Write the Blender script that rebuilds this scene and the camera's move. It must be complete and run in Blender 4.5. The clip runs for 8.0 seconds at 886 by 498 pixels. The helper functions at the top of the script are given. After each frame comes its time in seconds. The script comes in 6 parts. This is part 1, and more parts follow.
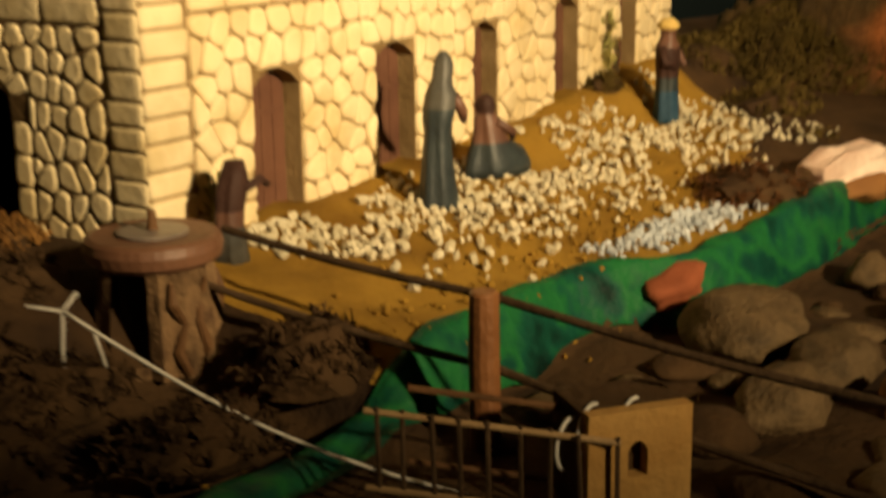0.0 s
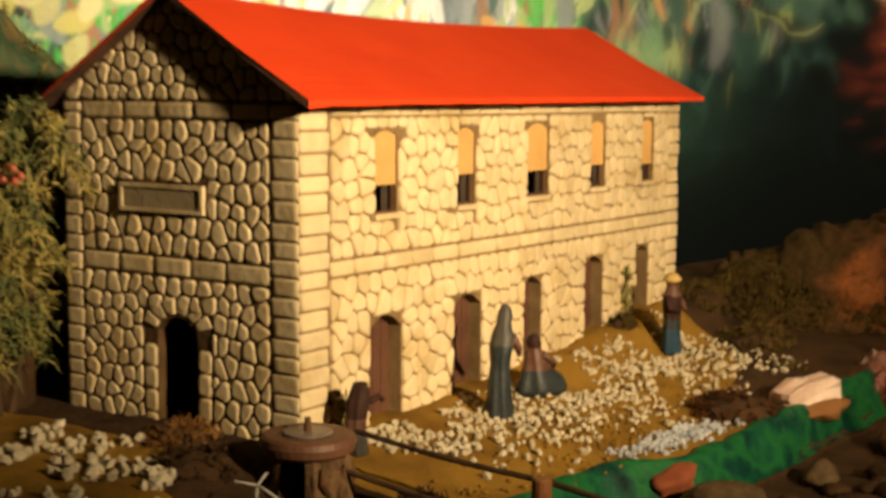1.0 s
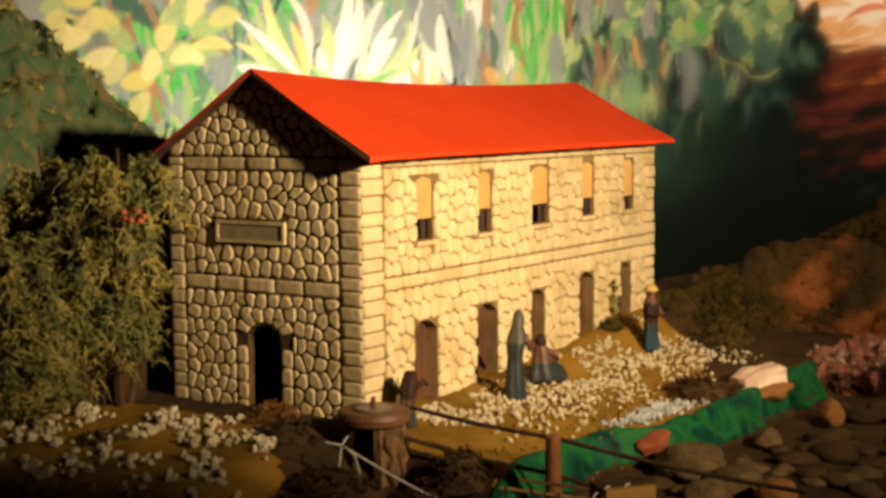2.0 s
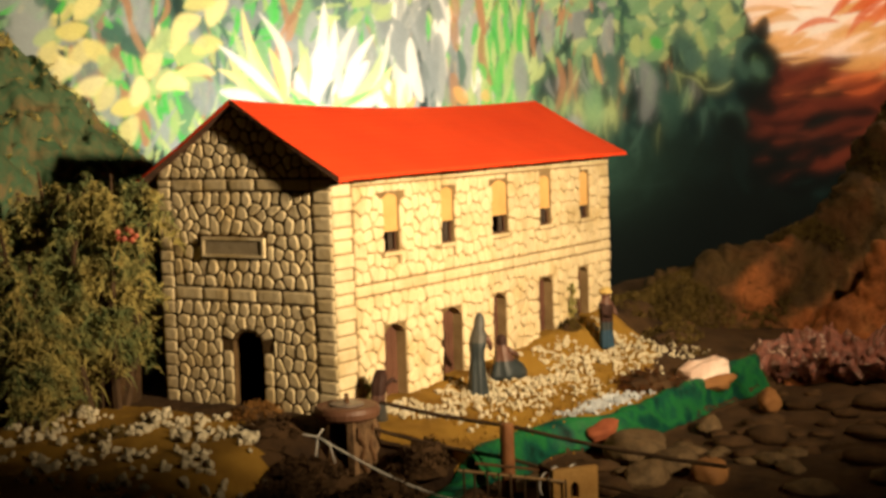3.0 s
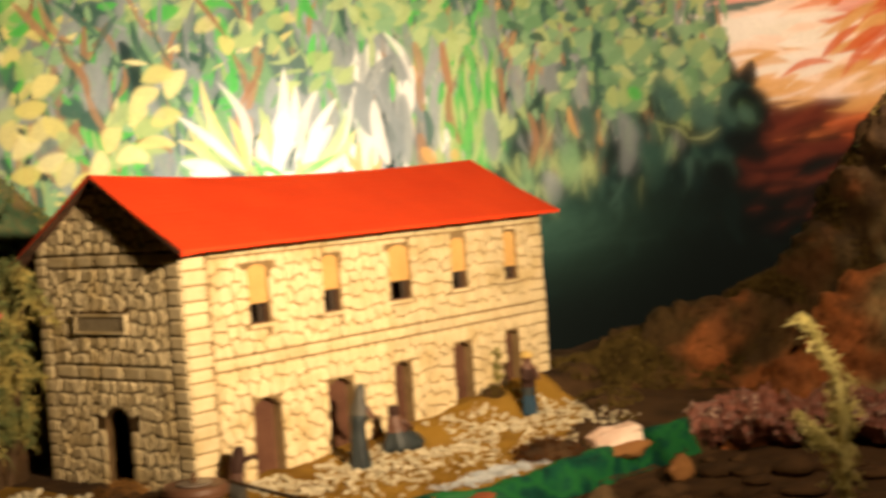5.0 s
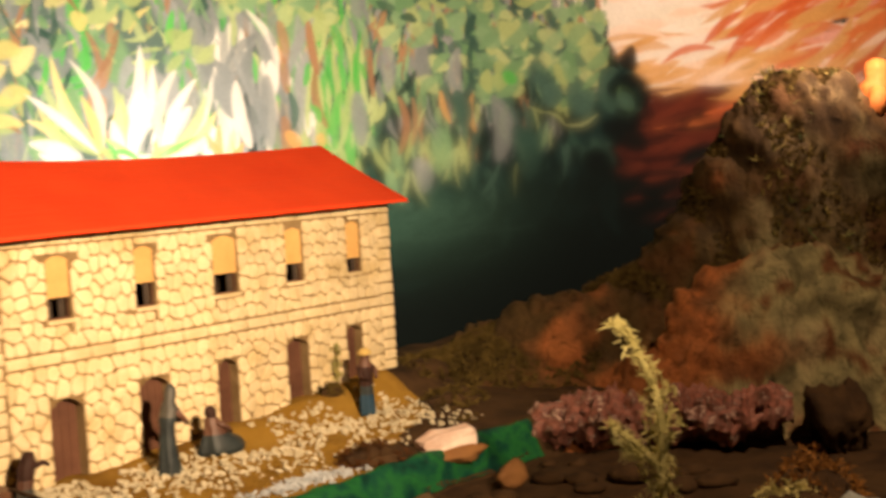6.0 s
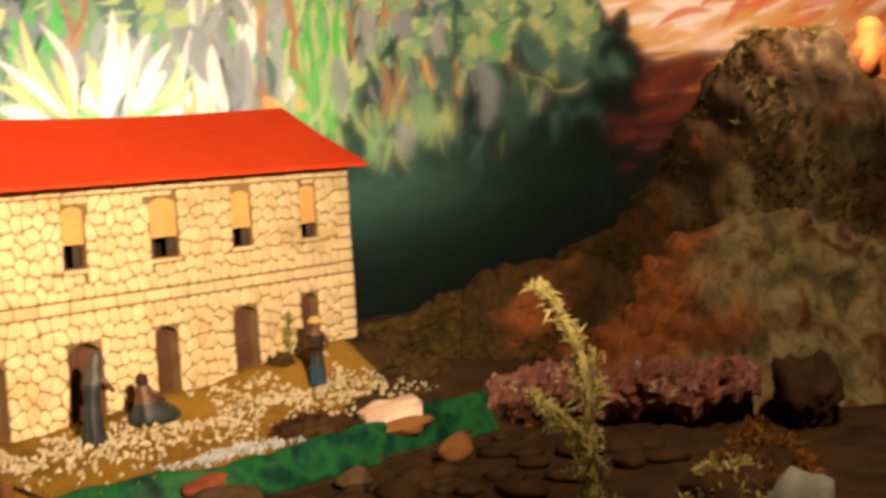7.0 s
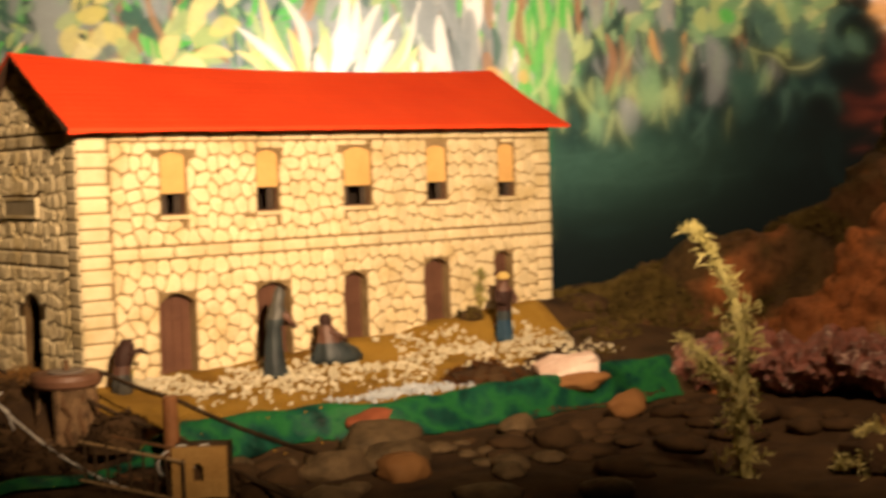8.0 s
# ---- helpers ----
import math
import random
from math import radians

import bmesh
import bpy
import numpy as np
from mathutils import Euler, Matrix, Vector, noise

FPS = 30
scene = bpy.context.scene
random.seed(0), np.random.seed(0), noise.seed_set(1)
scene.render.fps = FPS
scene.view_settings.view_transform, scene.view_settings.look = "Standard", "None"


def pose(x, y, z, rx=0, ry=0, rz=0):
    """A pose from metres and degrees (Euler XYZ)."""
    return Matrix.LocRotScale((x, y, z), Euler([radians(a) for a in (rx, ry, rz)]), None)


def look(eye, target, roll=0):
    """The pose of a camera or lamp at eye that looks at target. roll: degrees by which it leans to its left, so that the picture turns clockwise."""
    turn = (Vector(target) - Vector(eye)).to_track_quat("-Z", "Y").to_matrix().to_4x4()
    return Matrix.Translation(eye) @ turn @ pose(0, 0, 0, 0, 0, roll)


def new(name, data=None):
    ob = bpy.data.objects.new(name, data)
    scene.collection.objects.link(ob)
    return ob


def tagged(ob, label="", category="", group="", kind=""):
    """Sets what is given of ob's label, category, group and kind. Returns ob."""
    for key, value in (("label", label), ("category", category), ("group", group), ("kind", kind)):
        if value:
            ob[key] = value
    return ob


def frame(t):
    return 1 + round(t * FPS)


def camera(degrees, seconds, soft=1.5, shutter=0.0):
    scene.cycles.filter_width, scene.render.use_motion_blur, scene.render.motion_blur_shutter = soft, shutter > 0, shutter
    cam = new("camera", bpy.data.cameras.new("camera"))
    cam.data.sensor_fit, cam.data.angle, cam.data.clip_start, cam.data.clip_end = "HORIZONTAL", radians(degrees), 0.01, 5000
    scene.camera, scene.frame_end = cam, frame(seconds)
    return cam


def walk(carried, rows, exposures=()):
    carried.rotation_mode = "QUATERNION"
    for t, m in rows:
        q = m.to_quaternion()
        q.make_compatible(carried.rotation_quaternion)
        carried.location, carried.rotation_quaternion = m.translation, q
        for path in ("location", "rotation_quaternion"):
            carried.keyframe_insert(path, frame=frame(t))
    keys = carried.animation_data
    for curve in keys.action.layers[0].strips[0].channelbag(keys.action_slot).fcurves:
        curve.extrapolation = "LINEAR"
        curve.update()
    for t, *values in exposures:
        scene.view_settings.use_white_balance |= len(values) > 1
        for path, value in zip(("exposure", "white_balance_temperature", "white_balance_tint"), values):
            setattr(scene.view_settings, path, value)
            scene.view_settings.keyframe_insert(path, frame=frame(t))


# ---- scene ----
cam = camera(35, 8.0, soft=3.2, shutter=0.6)
PATH = [
    (0, look((-0.4821, -0.4985, 0.2069), (0.1606, -0.0666, 0.0061), -0.80)),
    (0.5, look((-0.5994, -0.5470, 0.2464), (0.0562, -0.1140, 0.0960), 0.03)),
    (1, look((-0.7348, -0.6265, 0.2771), (-0.0799, -0.1755, 0.1894), 0.35)),
    (1.5, look((-0.8807, -0.7010, 0.3057), (-0.2213, -0.2554, 0.2242), 0.68)),
    (1.7, look((-0.9300, -0.7300, 0.3061), (-0.2715, -0.2800, 0.2266), 0.10)),
    (2.8, look((-1.1028, -0.8363, 0.3088), (-0.4345, -0.4023, 0.2383), -2.06)),
    (3, look((-1.0952, -0.8614, 0.3194), (-0.4322, -0.4193, 0.2491), -1.88)),
    (3.5, look((-1.0615, -0.9081, 0.3263), (-0.4221, -0.4319, 0.2609), -2.66)),
    (4, look((-1.0063, -0.9451, 0.3276), (-0.3796, -0.4508, 0.2726), -3.52)),
    (4.5, look((-0.9463, -0.9985, 0.3194), (-0.3316, -0.4894, 0.2650), -4.01)),
    (5, look((-0.8849, -1.0636, 0.3134), (-0.2691, -0.5541, 0.2788), -4.19)),
    (5.2, look((-0.8583, -1.1048, 0.3363), (-0.2403, -0.5985, 0.2944), -3.60)),
    (6.5, look((-0.6733, -1.1140, 0.2960), (-0.0341, -0.6354, 0.2474), -3.77)),
    (7, look((-0.6199, -1.1559, 0.2831), (-0.0061, -0.6459, 0.2275), -3.47)),
    (7.5, look((-0.5862, -1.1980, 0.2545), (-0.0261, -0.6293, 0.2004), -2.28)),
    (8, look((-0.5544, -1.2304, 0.2230), (-0.0542, -0.6076, 0.1792), -1.69)),
]
EXPOSURES = [(0, -0.18, 6800, 8), (0.5, -0.12, 6300, 8), (1.0, -0.42, 6600, 14), (1.5, -0.85, 6700, 13), (1.7, -0.65, 6700, 13), (2.8, -0.1, 6400, 14), (3.5, 0.05, 6200, 13), (3.9, -0.05, 6400, 13), (4.2, -0.8, 6500, 13), (4.5, -0.95, 6500, 14), (4.8, -0.38, 6500, 16), (5.2, -0.08, 6500, 20), (6.5, -0.14, 6600, 24), (8, -0.14, 6600, 24)]
walk(cam, PATH, EXPOSURES)

# ---------------------------------------------------------------- light
world = bpy.data.worlds.new("world")
scene.world = world
world.use_nodes = True
world.node_tree.nodes["Background"].inputs[0].default_value = (0.9, 0.75, 0.55, 1)
world.node_tree.nodes["Background"].inputs[1].default_value = 0.042


def spot(name, eye, target, watts, colour, degrees, blend, size):
    data = bpy.data.lights.new(name, "SPOT")
    data.energy, data.color, data.spot_size, data.spot_blend = watts, colour, radians(degrees), blend
    data.shadow_soft_size = size
    ob = new(name, data)
    ob.matrix_world = look(eye, target)
    return ob


# the display's warm spotlight, over the visitors' side
spot("display_spotlight", (-0.265, -1.27, 0.57), (0.25, 0.02, 0.36), 212, (1.0, 0.755, 0.43), 52, 1.0, 0.03)
# the hidden lamp behind the house that lights the painted wood
spot("mural_lamp", (0.42, 0.32, 0.23), (0.74, 0.52, 0.46), 9.5, (1.0, 0.97, 0.92), 165, 0.8, 0.02)
# the orange lamp behind the hill top
spot("sunset_lamp", (1.00, -0.50, 0.56), (1.30, -0.12, 0.50), 19.0, (1.0, 0.70, 0.46), 150, 0.8, 0.02)
# a weaker spotlight over the hill
spot("hill_spotlight", (0.15, -1.05, 0.95), (0.70, -0.52, 0.05), 46, (1.0, 0.72, 0.40), 54, 1.0, 0.03)

# ---------------------------------------------------------------- materials
def material(name, colours, scale=40.0, rough=0.8, bump=0.3, fine=6.0, metal=0.0, spread=0.25, coat=0.0, wave=0.0, distort=0.0):
    """Two scales of noise between the given colours, fine relief, and a shift of value from piece to piece."""
    m = bpy.data.materials.new(name)
    m.use_nodes = True
    nt = m.node_tree
    n, l = nt.nodes, nt.links
    bsdf = n["Principled BSDF"]
    geo = n.new("ShaderNodeTexCoord")
    big = n.new("ShaderNodeTexNoise")
    big.inputs["Scale"].default_value, big.inputs["Detail"].default_value = scale, 5
    big.inputs["Distortion"].default_value = distort
    big.inputs["Roughness"].default_value = 0.7 if distort else 0.5
    l.new(geo.outputs["Object"], big.inputs["Vector"])
    ramp = n.new("ShaderNodeValToRGB")
    e = ramp.color_ramp.elements
    e[0].position, e[1].position = 0.3, 0.7
    e[0].color, e[1].color = (*colours[0], 1), (*colours[-1], 1)
    for k, c in enumerate(colours[1:-1]):
        x = e.new(0.3 + 0.4 * (k + 1) / (len(colours) - 1))
        x.color = (*c, 1)
    l.new(big.outputs["Fac"], ramp.inputs["Fac"])
    small = n.new("ShaderNodeTexNoise")
    small.inputs["Scale"].default_value, small.inputs["Detail"].default_value = scale * fine, 6
    l.new(geo.outputs["Object"], small.inputs["Vector"])
    info = n.new("ShaderNodeObjectInfo")
    isl = n.new("ShaderNodeNewGeometry")
    add = n.new("ShaderNodeMath")
    add.operation = "ADD"
    l.new(info.outputs["Random"], add.inputs[0])
    l.new(isl.outputs["Random Per Island"], add.inputs[1])
    add2 = n.new("ShaderNodeMath")
    add2.operation = "ADD"
    l.new(add.outputs[0], add2.inputs[0])
    l.new(small.outputs["Fac"], add2.inputs[1])
    rng = n.new("ShaderNodeMapRange")
    rng.inputs["From Max"].default_value = 3.0
    rng.inputs["To Min"].default_value, rng.inputs["To Max"].default_value = 1 - spread, 1 + spread
    l.new(add2.outputs[0], rng.inputs["Value"])
    mix = n.new("ShaderNodeMix")
    mix.data_type, mix.blend_type = "RGBA", "MULTIPLY"
    mix.inputs["Factor"].default_value = 1.0
    l.new(ramp.outputs["Color"], mix.inputs["A"])
    l.new(rng.outputs["Result"], mix.inputs["B"])
    l.new(mix.outputs["Result"], bsdf.inputs["Base Color"])
    bsdf.inputs["Roughness"].default_value, bsdf.inputs["Metallic"].default_value = rough, metal
    bsdf.inputs["Coat Weight"].default_value = coat
    bsdf.inputs["Specular IOR Level"].default_value = 0.4 if rough < 0.55 else 0.12
    b = n.new("ShaderNodeBump")
    b.inputs["Strength"].default_value, b.inputs["Distance"].default_value = bump, 0.002
    l.new(small.outputs["Fac"], b.inputs["Height"])
    if wave:
        w = n.new("ShaderNodeTexWave")
        w.bands_direction = "Z"
        w.inputs["Scale"].default_value, w.inputs["Distortion"].default_value = wave, 1.5
        l.new(geo.outputs["Object"], w.inputs["Vector"])
        b2 = n.new("ShaderNodeBump")
        b2.inputs["Strength"].default_value, b2.inputs["Distance"].default_value = 0.25, 0.001
        l.new(w.outputs["Fac"], b2.inputs["Height"])
        l.new(b.outputs["Normal"], b2.inputs["Normal"])
        b = b2
    l.new(b.outputs["Normal"], bsdf.inputs["Normal"])
    return m


M_STONE = material("painted_stone", [(0.50, 0.375, 0.18), (0.68, 0.56, 0.345), (0.55, 0.425, 0.225)], 18, 0.75, 0.35, 8)
# one mortar in two tones: groove shade and front glare put into the colour
M_MORTAR_SHADED = material("mortar", [(0.075, 0.044, 0.018), (0.15, 0.095, 0.042)], 40, 0.9, 0.4)
M_MORTAR_LIT = material("lit_mortar", [(0.17, 0.11, 0.047), (0.29, 0.20, 0.098)], 40, 0.9, 0.4)
M_ROOF = material("red_roof_paint", [(0.68, 0.052, 0.012), (0.78, 0.068, 0.015)], 12, 0.6, 0.12, 10, spread=0.1, wave=55)
M_ROOF_EDGE = material("dark_roof_edge", [(0.05, 0.03, 0.02), (0.10, 0.05, 0.03)], 60, 0.9)
M_DOOR = material("brown_door", [(0.085, 0.038, 0.024), (0.13, 0.06, 0.036)], 40, 0.7, 0.3)
M_BLIND = material("straw_blind", [(0.62, 0.36, 0.12), (0.70, 0.43, 0.16)], 30, 0.8, 0.2, wave=140)
# near black in place of the shade inside the house and the stump
M_INSIDE_SHADE = material("inside_shade", [(0.012, 0.008, 0.006), (0.02, 0.014, 0.01)], 20, 0.9)
M_CURTAIN = material("grey_curtain", [(0.05, 0.036, 0.028), (0.09, 0.068, 0.052)], 60, 0.9)
M_EARTH = material("brown_earth", [(0.022, 0.013, 0.008), (0.065, 0.036, 0.016), (0.036, 0.021, 0.010)], 16, 0.95, 0.9, 12, spread=0.4)
M_SAND = material("ochre_sand", [(0.23, 0.125, 0.016), (0.29, 0.165, 0.026), (0.16, 0.082, 0.012)], 14, 0.9, 0.5, 20)
M_GRAVEL = material("white_gravel", [(0.46, 0.40, 0.26), (0.64, 0.57, 0.41)], 60, 0.8, 0.3, 6, spread=0.3)
M_BANK = material("green_painted_cloth", [(0.002, 0.014, 0.010), (0.004, 0.050, 0.030), (0.010, 0.100, 0.026), (0.003, 0.040, 0.026), (0.002, 0.022, 0.016)], 26, 0.55, 0.9, 6)
M_ROCK = material("brown_boulder", [(0.050, 0.034, 0.018), (0.13, 0.085, 0.042), (0.075, 0.048, 0.025)], 40, 0.7, 1.0, 8, spread=0.45)
M_ORANGE = material("orange_stone", [(0.19, 0.085, 0.030), (0.27, 0.13, 0.045)], 25, 0.7, 0.4)
M_HILL = material("hill_paper", [(0.020, 0.013, 0.007), (0.085, 0.042, 0.018), (0.032, 0.020, 0.010), (0.12, 0.075, 0.034)], 14, 0.85, 0.9, 10, spread=0.4, distort=1.5)
M_MOSS = material("dry_moss", [(0.030, 0.020, 0.006), (0.125, 0.085, 0.022), (0.055, 0.036, 0.010)], 22, 0.95, 0.9, 6, spread=0.4)
M_WOOD = material("dark_wood", [(0.09, 0.045, 0.02), (0.16, 0.08, 0.035)], 40, 0.6, 0.4, 6)
M_POST = material("red_brown_post", [(0.13, 0.05, 0.018), (0.22, 0.09, 0.03)], 40, 0.5, 0.4, 6)
M_WALL = material("room_wall", [(0.05, 0.045, 0.04), (0.07, 0.06, 0.05)], 3, 0.9)

# ---------------------------------------------------------------- mesh helpers
def mesh_object(name, bm, mat, parent=None, smooth=False):
    me = bpy.data.meshes.new(name)
    bm.normal_update()
    bm.to_mesh(me)
    bm.free()
    for m in mat if isinstance(mat, (list, tuple)) else [mat]:
        me.materials.append(m)
    if smooth:
        me.polygons.foreach_set("use_smooth", [True] * len(me.polygons))
    ob = new(name, me)
    if parent:
        ob.parent = parent
    return ob


def part(name, bm, mat, parent, label="", smooth=False):
    ob = mesh_object(name, bm, mat, parent, smooth)
    return tagged(ob, label) if label else ob


def empty(name, at=(0, 0, 0)):
    ob = new(name)
    ob.empty_display_size = 0.01
    ob.location = at
    return ob


def hexa(bm, p):
    """A six-sided block from its four lower and four upper corners."""
    v = [bm.verts.new(q) for q in p]
    for f in ((3, 2, 1, 0), (4, 5, 6, 7), (0, 1, 5, 4), (1, 2, 6, 5), (2, 3, 7, 6), (3, 0, 4, 7)):
        bm.faces.new([v[i] for i in f])


def box(bm, x0, x1, y0, y1, z0, z1):
    hexa(bm, [(x0, y0, z0), (x1, y0, z0), (x1, y1, z0), (x0, y1, z0), (x0, y0, z1), (x1, y0, z1), (x1, y1, z1), (x0, y1, z1)])


def tube(bm, points, radius, sides=8, wobble=0.0, caps=True):
    """A round rod along points; radius is one number or one for each point."""
    pts = [Vector(p) for p in points]
    rings = []
    for i, p in enumerate(pts):
        d = (pts[min(i + 1, len(pts) - 1)] - pts[max(i - 1, 0)]).normalized()
        a = d.orthogonal().normalized() if i == 0 else (a - a.dot(d) * d).normalized()
        b = d.cross(a)
        r = radius[i] if isinstance(radius, (list, tuple)) else radius
        rings.append([bm.verts.new(p + (a * math.cos(2 * math.pi * k / sides) + b * math.sin(2 * math.pi * k / sides)) * r * (1 + wobble * random.uniform(-1, 1))) for k in range(sides)])
    for q, w in zip(rings, rings[1:]):
        for k in range(sides):
            bm.faces.new((q[k], q[(k + 1) % sides], w[(k + 1) % sides], w[k]))
    if caps:
        bm.faces.new(rings[0][::-1])
        bm.faces.new(rings[-1])


def blob(bm, at, size, seed, rough=0.25, sub=2, turn=0.0, freq=1.3):
    """A lumpy stone."""
    made = bmesh.ops.create_icosphere(bm, subdivisions=sub, radius=1.0)
    rot = Euler((0, 0, turn)).to_matrix()
    for v in made["verts"]:
        k = 1 + rough * noise.noise(v.co * freq + Vector((seed * 3.7, seed * 1.9, seed)))
        k += rough * 0.4 * noise.noise(v.co * freq * 3 + Vector((seed, -seed * 2.3, 5)))
        k += rough * 0.22 * noise.noise(v.co * freq * 8 + Vector((seed, 2, -seed)))
        c = v.co * k
        v.co = Vector(at) + rot @ Vector((c.x * size[0], c.y * size[1], c.z * size[2]))


# ---------------------------------------------------------------- room round the display
def room():
    for name, b in (("wall_north", (-2.4, 2.6, 1.7, 1.78, -0.9, 2.2)), ("wall_south", (-2.4, 2.6, -2.68, -2.6, -0.9, 2.2)),
                    ("wall_west", (-2.48, -2.4, -2.6, 1.7, -0.9, 2.2)), ("wall_east", (2.6, 2.68, -2.6, 1.7, -0.9, 2.2)),
                    ("floor", (-2.4, 2.6, -2.6, 1.7, -0.98, -0.9)), ("ceiling", (-2.4, 2.6, -2.6, 1.7, 2.2, 2.28))):
        bm = bmesh.new()
        box(bm, *b)
        tagged(mesh_object(name, bm, M_WALL), "plain dark surface of the dim exhibition room", "wall" if "wall" in name else name, kind="structure")


room()


# ---------------------------------------------------------------- ground
def smooth(a, b, x):
    k = min(1.0, max(0.0, (x - a) / (b - a)))
    return k * k * (3 - 2 * k)


def bank_line(x):
    return -0.166 - 0.052 * smooth(0.11, 0.22, x) - 0.03 * max(x - 0.3, 0.0) - 0.003 * math.sin(x * 23)


def ground_z(x, y):
    """Height of the modelled landscape."""
    foot = 0.031 + 0.02 * x + 0.09 * x * max(x, 0)
    foot = min(foot, 0.068)
    edge = bank_line(x)
    fall = smooth(-0.005, -0.075, y)
    terrace = foot * (1 - fall) + (0.022 + 0.018 * max(x, 0)) * fall
    terrace -= 0.012 * smooth(-0.07, edge, y)
    bed = -0.019 + 0.006 * noise.noise((x * 14, y * 14, 0))
    k = smooth(edge - 0.012, edge + 0.006, y)
    z = bed * (1 - k) + terrace * k
    # the drop at the near corner, under the stump
    z -= 0.040 * smooth(0.0, -0.055, x) * smooth(0.01, -0.07, y) * k
    # the hollow behind the house, before the backdrop
    z -= 0.12 * smooth(0.10, 0.22, y) * smooth(0.60, 0.68, x)
    z += 0.004 * noise.noise((x * 18, y * 18, 1.0)) + 0.002 * noise.noise((x * 60, y * 60, 2.0))
    return z


def ground():
    bm = bmesh.new()
    x0, x1, y0, y1 = -1.6, 1.6, -0.95, 1.3
    xs = sorted({round(v, 4) for v in list(np.linspace(-0.4, 0.8, 150)) + list(np.linspace(x0, x1, 40))})
    ys = sorted({round(v, 4) for v in list(np.linspace(-0.7, 0.3, 130)) + list(np.linspace(y0, y1, 30))})
    grid = [[bm.verts.new((x, y, ground_z(x, y))) for x in xs] for y in ys]
    for j in range(len(ys) - 1):
        for i in range(len(xs) - 1):
            f = bm.faces.new((grid[j][i], grid[j][i + 1], grid[j + 1][i + 1], grid[j + 1][i]))
            c = f.calc_center_median()
            sand = c.y > bank_line(c.x) - 0.002 and -0.014 + 0.02 * noise.noise(c * 22) < c.x < 0.57 - 0.22 * smooth(-0.06, -0.2, c.y) and c.y < 0.02
            sand = sand or (-0.5 < c.x < -0.045 and c.y > 0.035 - 0.09 * smooth(-0.10, -0.16, c.x))
            f.material_index = 1 if sand else 0
    ob = mesh_object("ground", bm, [M_EARTH, M_SAND], smooth=True)
    tagged(ob, "modelled ground of brown earth and ochre sand", "ground", kind="structure")


ground()


# ---------------------------------------------------------------- painted backdrop
MURAL_A, MURAL_D = Vector((0.785, 0.479, 0)), Vector((0.767, -0.641, 0))
MURAL_N = Vector((-0.641, -0.767, 0))


def mural_point(u, z, off=0.0):
    return MURAL_A + MURAL_D * u + Vector((0, 0, z)) + MURAL_N * off


def painted_paper(name, layer, grain=((0.55, 0.55, 0.55), (1.0, 1.0, 1.0), (0.7, 0.7, 0.7)), bump=1.0):
    """Paper painted in patches: the colours lie on the mesh, with grain and creases from noise."""
    m = material(name, list(grain), 38, 0.8, bump, 7, spread=0.4, distort=1.0)
    n, l = m.node_tree.nodes, m.node_tree.links
    bsdf = n["Principled BSDF"]
    paint = n.new("ShaderNodeVertexColor")
    paint.layer_name = layer
    mix = n.new("ShaderNodeMix")
    mix.data_type, mix.blend_type = "RGBA", "MULTIPLY"
    mix.inputs["Factor"].default_value = 1.0
    speckle = bsdf.inputs["Base Color"].links[0].from_socket
    l.new(paint.outputs["Color"], mix.inputs["A"])
    l.new(speckle, mix.inputs["B"])
    l.new(mix.outputs["Result"], bsdf.inputs["Base Color"])
    return m


PAINTS = [  # two shades of each paint on the palette
    [(0.66, 0.60, 0.17), (0.80, 0.74, 0.36)],  # light yellow
    [(0.34, 0.46, 0.16), (0.48, 0.60, 0.26)],  # yellow green
    [(0.05, 0.42, 0.06), (0.10, 0.52, 0.10)],  # vivid green
    [(0.13, 0.30, 0.13), (0.25, 0.44, 0.22)],  # leaf green
    [(0.026, 0.080, 0.058), (0.065, 0.15, 0.11)],  # dark green
    [(0.80, 0.80, 0.66), (0.86, 0.86, 0.76)],  # white
    [(0.19, 0.23, 0.22), (0.33, 0.37, 0.35)],  # grey
    [(0.30, 0.16, 0.08), (0.42, 0.24, 0.12)],  # trunk brown
    [(0.62, 0.34, 0.10), (0.72, 0.44, 0.16)],  # orange
    [(0.005, 0.020, 0.020), (0.010, 0.036, 0.032)],  # teal
    [(0.72, 0.34, 0.28), (0.80, 0.46, 0.36)],  # pink
    [(0.88, 0.66, 0.48), (0.90, 0.80, 0.66)],  # pale sky
    [(0.075, 0.016, 0.010), (0.16, 0.035, 0.016)],  # dark red
    [(0.0015, 0.004, 0.004), (0.003, 0.008, 0.007)],  # black green
    [(0.58, 0.11, 0.03), (0.72, 0.22, 0.06)],  # rust
]
YELLOW, YGREEN, VIVID, LEAF, DGREEN, WHITE, GREY, TRUNK, ORANGE, TEAL, PINK, SKY, DRED, BLACK, RUST = range(15)


